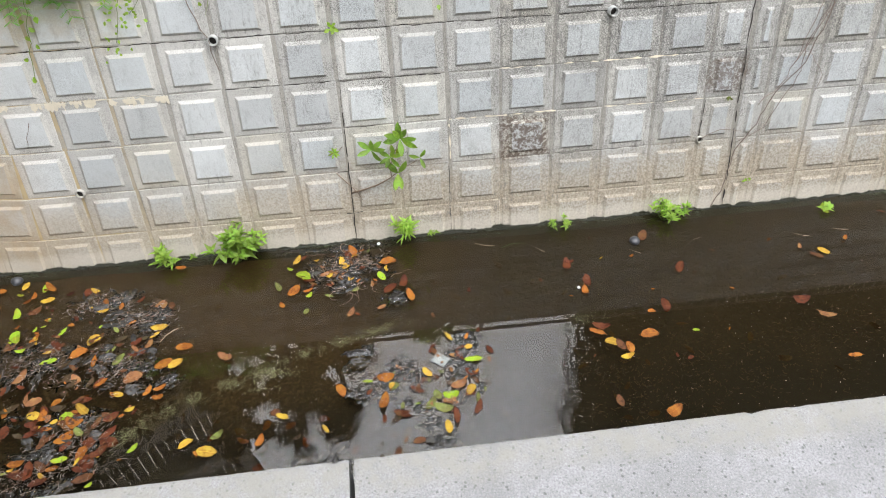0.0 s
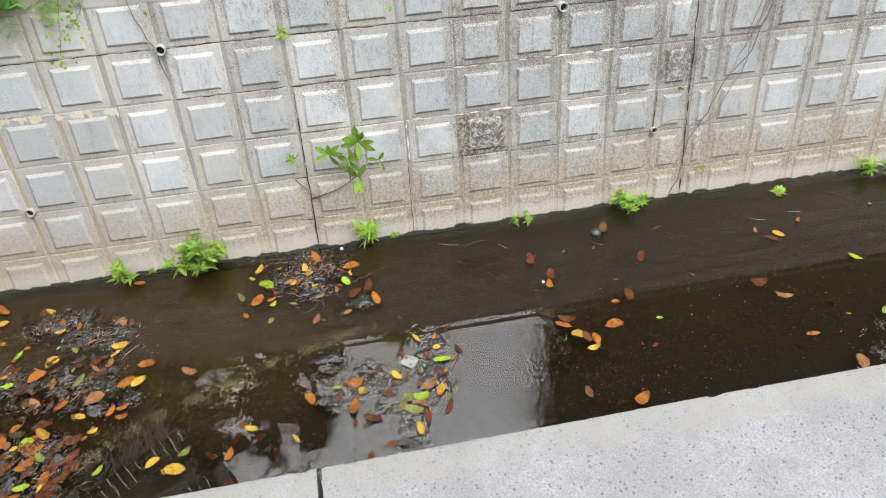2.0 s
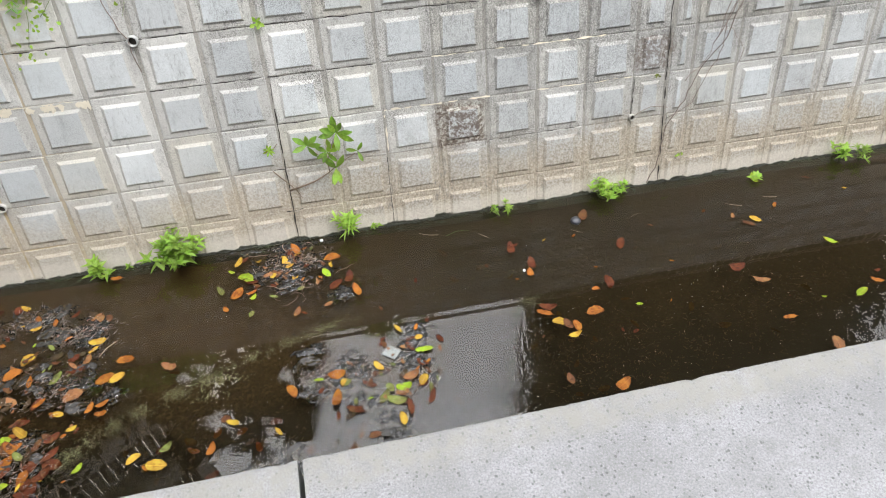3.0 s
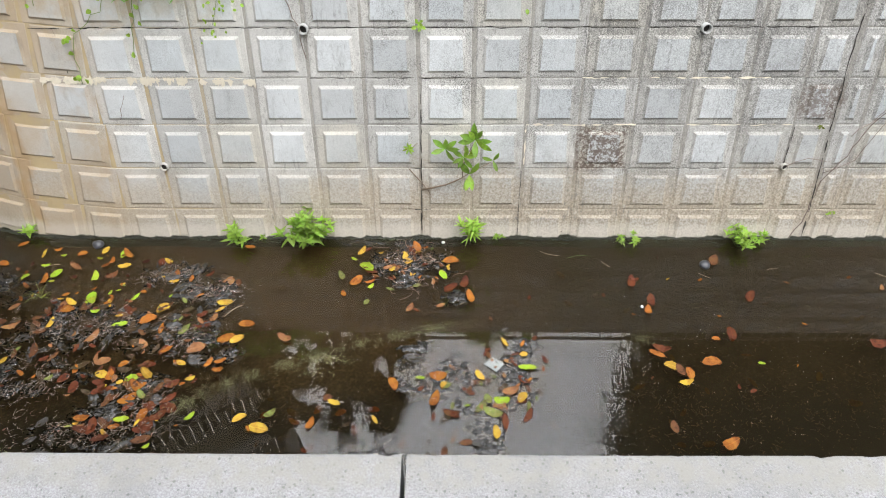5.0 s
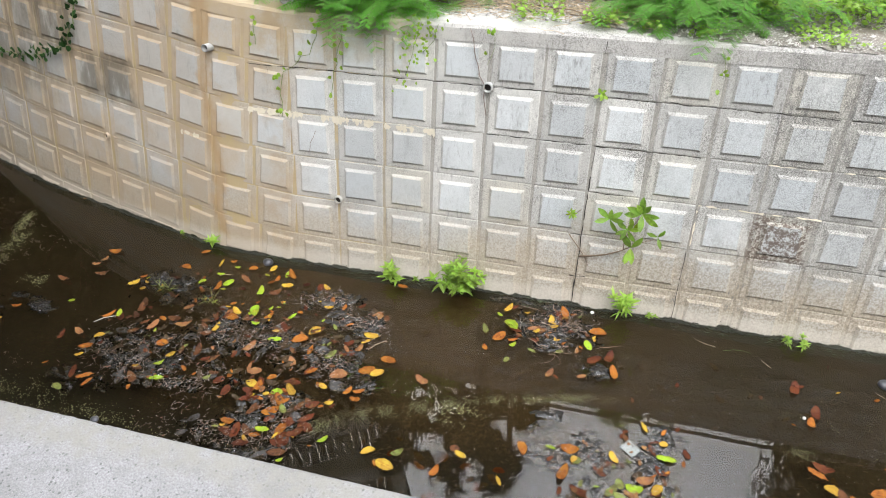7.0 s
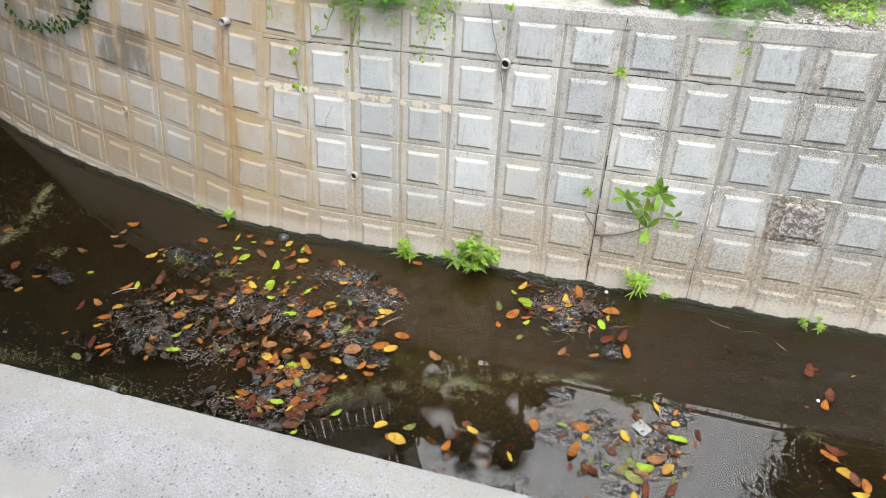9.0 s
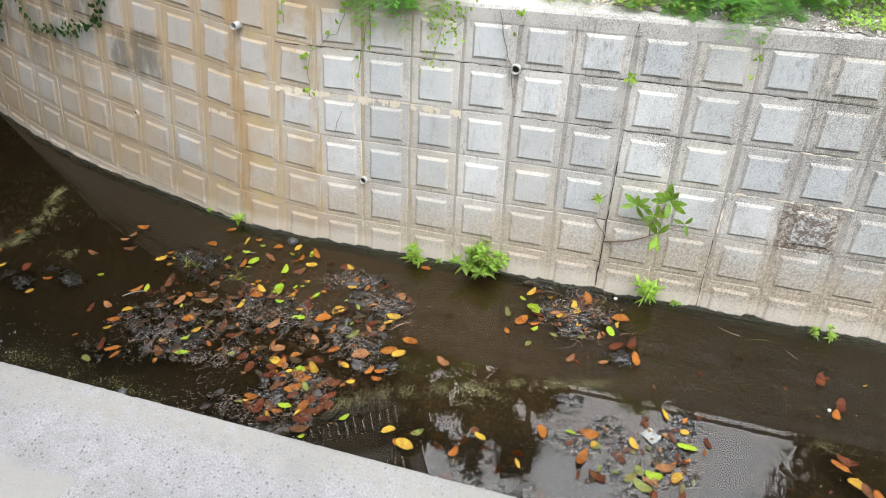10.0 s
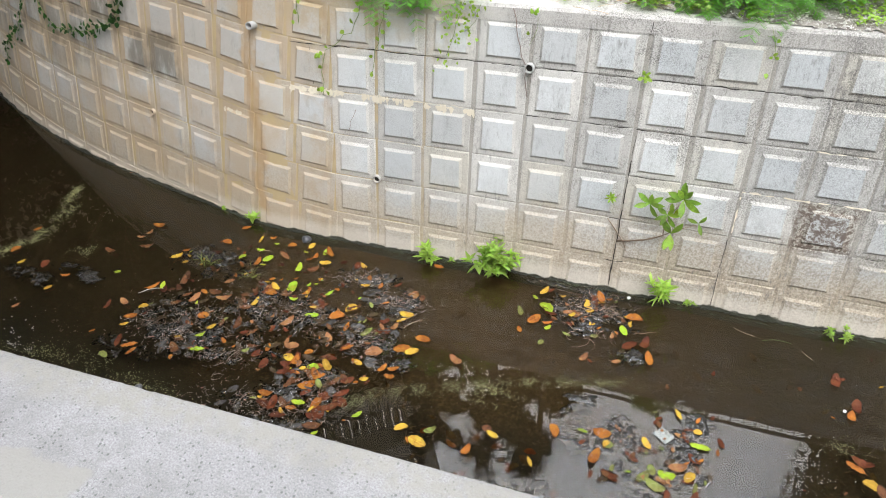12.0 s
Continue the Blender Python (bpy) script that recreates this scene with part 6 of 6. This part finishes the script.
HEAPS = [(-3.2, -1.25, 0.5, 0.3), (-2.6, -0.95, 0.5, 0.25), (-2.1, -0.95, 0.35, 0.2), (-1.95, -0.42, 0.35, 0.14), (-1.6, -0.62, 0.28, 0.2), (-1.62, -1.05, 0.3, 0.2), (-1.9, -1.55, 0.3, 0.24), (-2.3, -1.8, 0.5, 0.2), (-2.8, -1.4, 0.5, 0.2), (0.15, -1.35, 0.3, 0.2), (0.6, -1.45, 0.25, 0.25), (-0.1, -0.3, 0.3, 0.2)]
shreds([(*h, 170) for h in HEAPS], 3, plain("brown_shreds", (0.10, 0.055, 0.032), 0.35, 0.5), "brown shreds of leaf on the wet heaps", (0.010, 0.040), 0.0018)
# thin pale strips whose colour stands in for glints on wet ridges
shreds([(*h, 300) for h in HEAPS], 4, plain("glint_shreds", (0.30, 0.255, 0.22), 0.35, 0.6), "pale grey shreds put in as sky glints on the wet heaps", (0.010, 0.050), 0.0009)
shreds([(*h, 22) for h in HEAPS], 5, plain("pinkish_shreds", (0.20, 0.09, 0.055), 0.4, 0.4), "reddish leaf scraps on the wet heaps", (0.01, 0.026), 0.004)
flakes("dust_specks", "pale dust specks drifting on the brown water", "dust", ALGAE, [(0.3, -0.75), (1.2, -0.65), (2.2, -0.75), (3.6, -0.9)], 0.22, 900, 0.0026, 12)
flakes("dust_specks", "pale dust specks drifting on the brown water", "dust", ALGAE, [(-3.0, -0.6), (-1.6, -0.4), (-0.6, -0.7)], 0.25, 700, 0.0026, 13)
BED = [(1.6, -1.6, 0.9, 0.5), (2.6, -1.4, 1.0, 0.6), (3.8, -1.2, 1.0, 0.6), (1.6, -0.5, 1.2, 0.5), (3.2, -0.5, 1.2, 0.4), (0.2, -0.7, 0.9, 0.5), (-0.6, -1.8, 0.8, 0.3)]
shreds([(*h, 420) for h in BED], 6, plain("sunken_bits", (0.062, 0.042, 0.021), 0.6, 0.6), "brown bits of leaf and twig sunk on the bed", (0.006, 0.035), 0.003, -0.09, -0.035)
shreds([(*h, 160) for h in BED], 7, plain("black_bits", (0.012, 0.010, 0.008), 0.5, 0.6), "black bits of rotten leaf on the bed", (0.01, 0.04), 0.005, -0.08, -0.03)
shreds([(*h, 30) for h in BED], 8, plain("tan_bits", (0.24, 0.17, 0.10), 0.5, 0.5), "pale scraps of leaf drifting on the water", (0.005, 0.018), 0.003, 0.001, 0.004)

# ---- the blocks of the wall ----


def block_mesh(w, seed, top=0.0, up=-0.016, b=0.023):
    """One block w wide: a worn border, and a panel raised from it with sloping sides. top: how much of it is covered above."""
    rng = random.Random(seed)
    h = COURSE - 0.005 - top
    j = lambda a: rng.uniform(-a, a)
    bm = bmesh.new()
    l, r = -w / 2 + rng.choice((0.006, 0.009, 0.014, 0.019)), w / 2 - rng.choice((0.006, 0.009, 0.014, 0.019))
    pw = max(w / 2 - 0.063, 0.03)
    a = 0.007
    z0, z1, low = 0.038, min(0.297, h - 0.02), 0.017
    rings = [[(l, 0.03, 0), (r, 0.03, 0), (r, 0.03, h), (l, 0.03, h)]]
    rings.append([(l + j(0.003), 0.004, j(0.002)), (r + j(0.003), 0.004, j(0.002)), (r + j(0.003), 0.004, h + j(0.002)), (l + j(0.003), 0.004, h + j(0.002))])
    rings.append([(l + a + j(0.004), j(0.0015), a + j(0.003)), (r - a + j(0.004), j(0.0015), a + j(0.003)), (r - a + j(0.004), j(0.0015), h - a + j(0.003)), (l + a + j(0.004), j(0.0015), h - a + j(0.003))])
    q = j(0.004)
    rings.append([(q - pw, 0, z0 + j(0.002)), (q + pw, 0, z0 + j(0.002)), (q + pw, 0, z1), (q - pw, 0, z1)])
    rings.append([(q - pw + 0.7 * b + j(0.002), up, z0 + low + j(0.002)), (q + pw - 0.7 * b + j(0.002), up, z0 + low + j(0.002)), (q + pw - b + j(0.002), up, z1 - b), (q - pw + b + j(0.002), up, z1 - b)])
    vs = [[bm.verts.new(v) for v in r] for r in rings]
    for n, (p, q) in enumerate(zip(vs, vs[1:])):
        for k in range(4):
            bm.faces.new((p[k], p[(k + 1) % 4], q[(k + 1) % 4], q[k])).material_index = 0
    bm.faces.new(vs[-1]).material_index = 1
    return mesh_of("concrete_block", bm, [BLOCK_EDGE, BLOCK_FACE])


FULL = [block_mesh(PITCH, i) for i in range(10)]
LOW = [block_mesh(PITCH, 50 + i, 0.0, -0.012, 0.024) for i in range(6)]
WORN = [block_mesh(PITCH, 70 + i, 0.0, -0.012, 0.021) for i in range(6)]
UPPER = [block_mesh(PITCH, 20 + i, 0.045) for i in range(6)]
NARROW = [block_mesh(0.285, 30 + i) for i in range(3)]
SLIM = [block_mesh(0.195, 40 + i) for i in range(3)]
rng = random.Random(5)


def lay(data, s0, s1, width, course):
    d = FOOT + COURSE * course + 0.003 + rng.uniform(-0.0015, 0.0015)
    mid = (s0 + s1) / 2
    climb = lift(mid)
    a, b = on_wall(s0, d + climb), on_wall(s1, d + climb)
    m = wall_pose(mid, d + climb, rng.uniform(-0.0018, 0.0018))
    m.translation = (a + b) / 2 + (m.translation - on_wall(mid, d + climb))
    slope = math.degrees(math.atan((lift(s0) - lift(s1)) / (s1 - s0)))
    m = m @ pose(0, 0, 0, rng.uniform(-0.2, 0.2), slope + rng.uniform(-0.2, 0.2), rng.uniform(-0.25, 0.25))
    ob = new("concrete_block", data)
    ob.parent = wall_far
    ob.matrix_basis = m @ Matrix.Diagonal(((b - a).length / width, 1, 1, 1))


BEND_PITCH = 0.418
for course in range(-1, 6):
    kinds = UPPER if course == 5 else LOW if course < 2 else FULL
    for c in range(17):
        lay(rng.choice(WORN if kinds is FULL else kinds), -2.79 - (c + 1) * BEND_PITCH, -2.79 - c * BEND_PITCH, PITCH, course)
    if course < 0:
        continue
    lay(rng.choice(kinds), -2.79, -2.41, PITCH, course)
    for c in range(-6, 7):
        lay(rng.choice(kinds), c * PITCH - 0.01, (c + 1) * PITCH - 0.01, PITCH, course)
    lay(rng.choice(NARROW), 2.79, 3.075, 0.285, course)
    lay(rng.choice(SLIM), 3.095, 3.285, 0.195, course)
    for c in range(0, 12):
        lay(rng.choice(kinds), 3.285 + c * PITCH, 3.285 + (c + 1) * PITCH, PITCH, course)
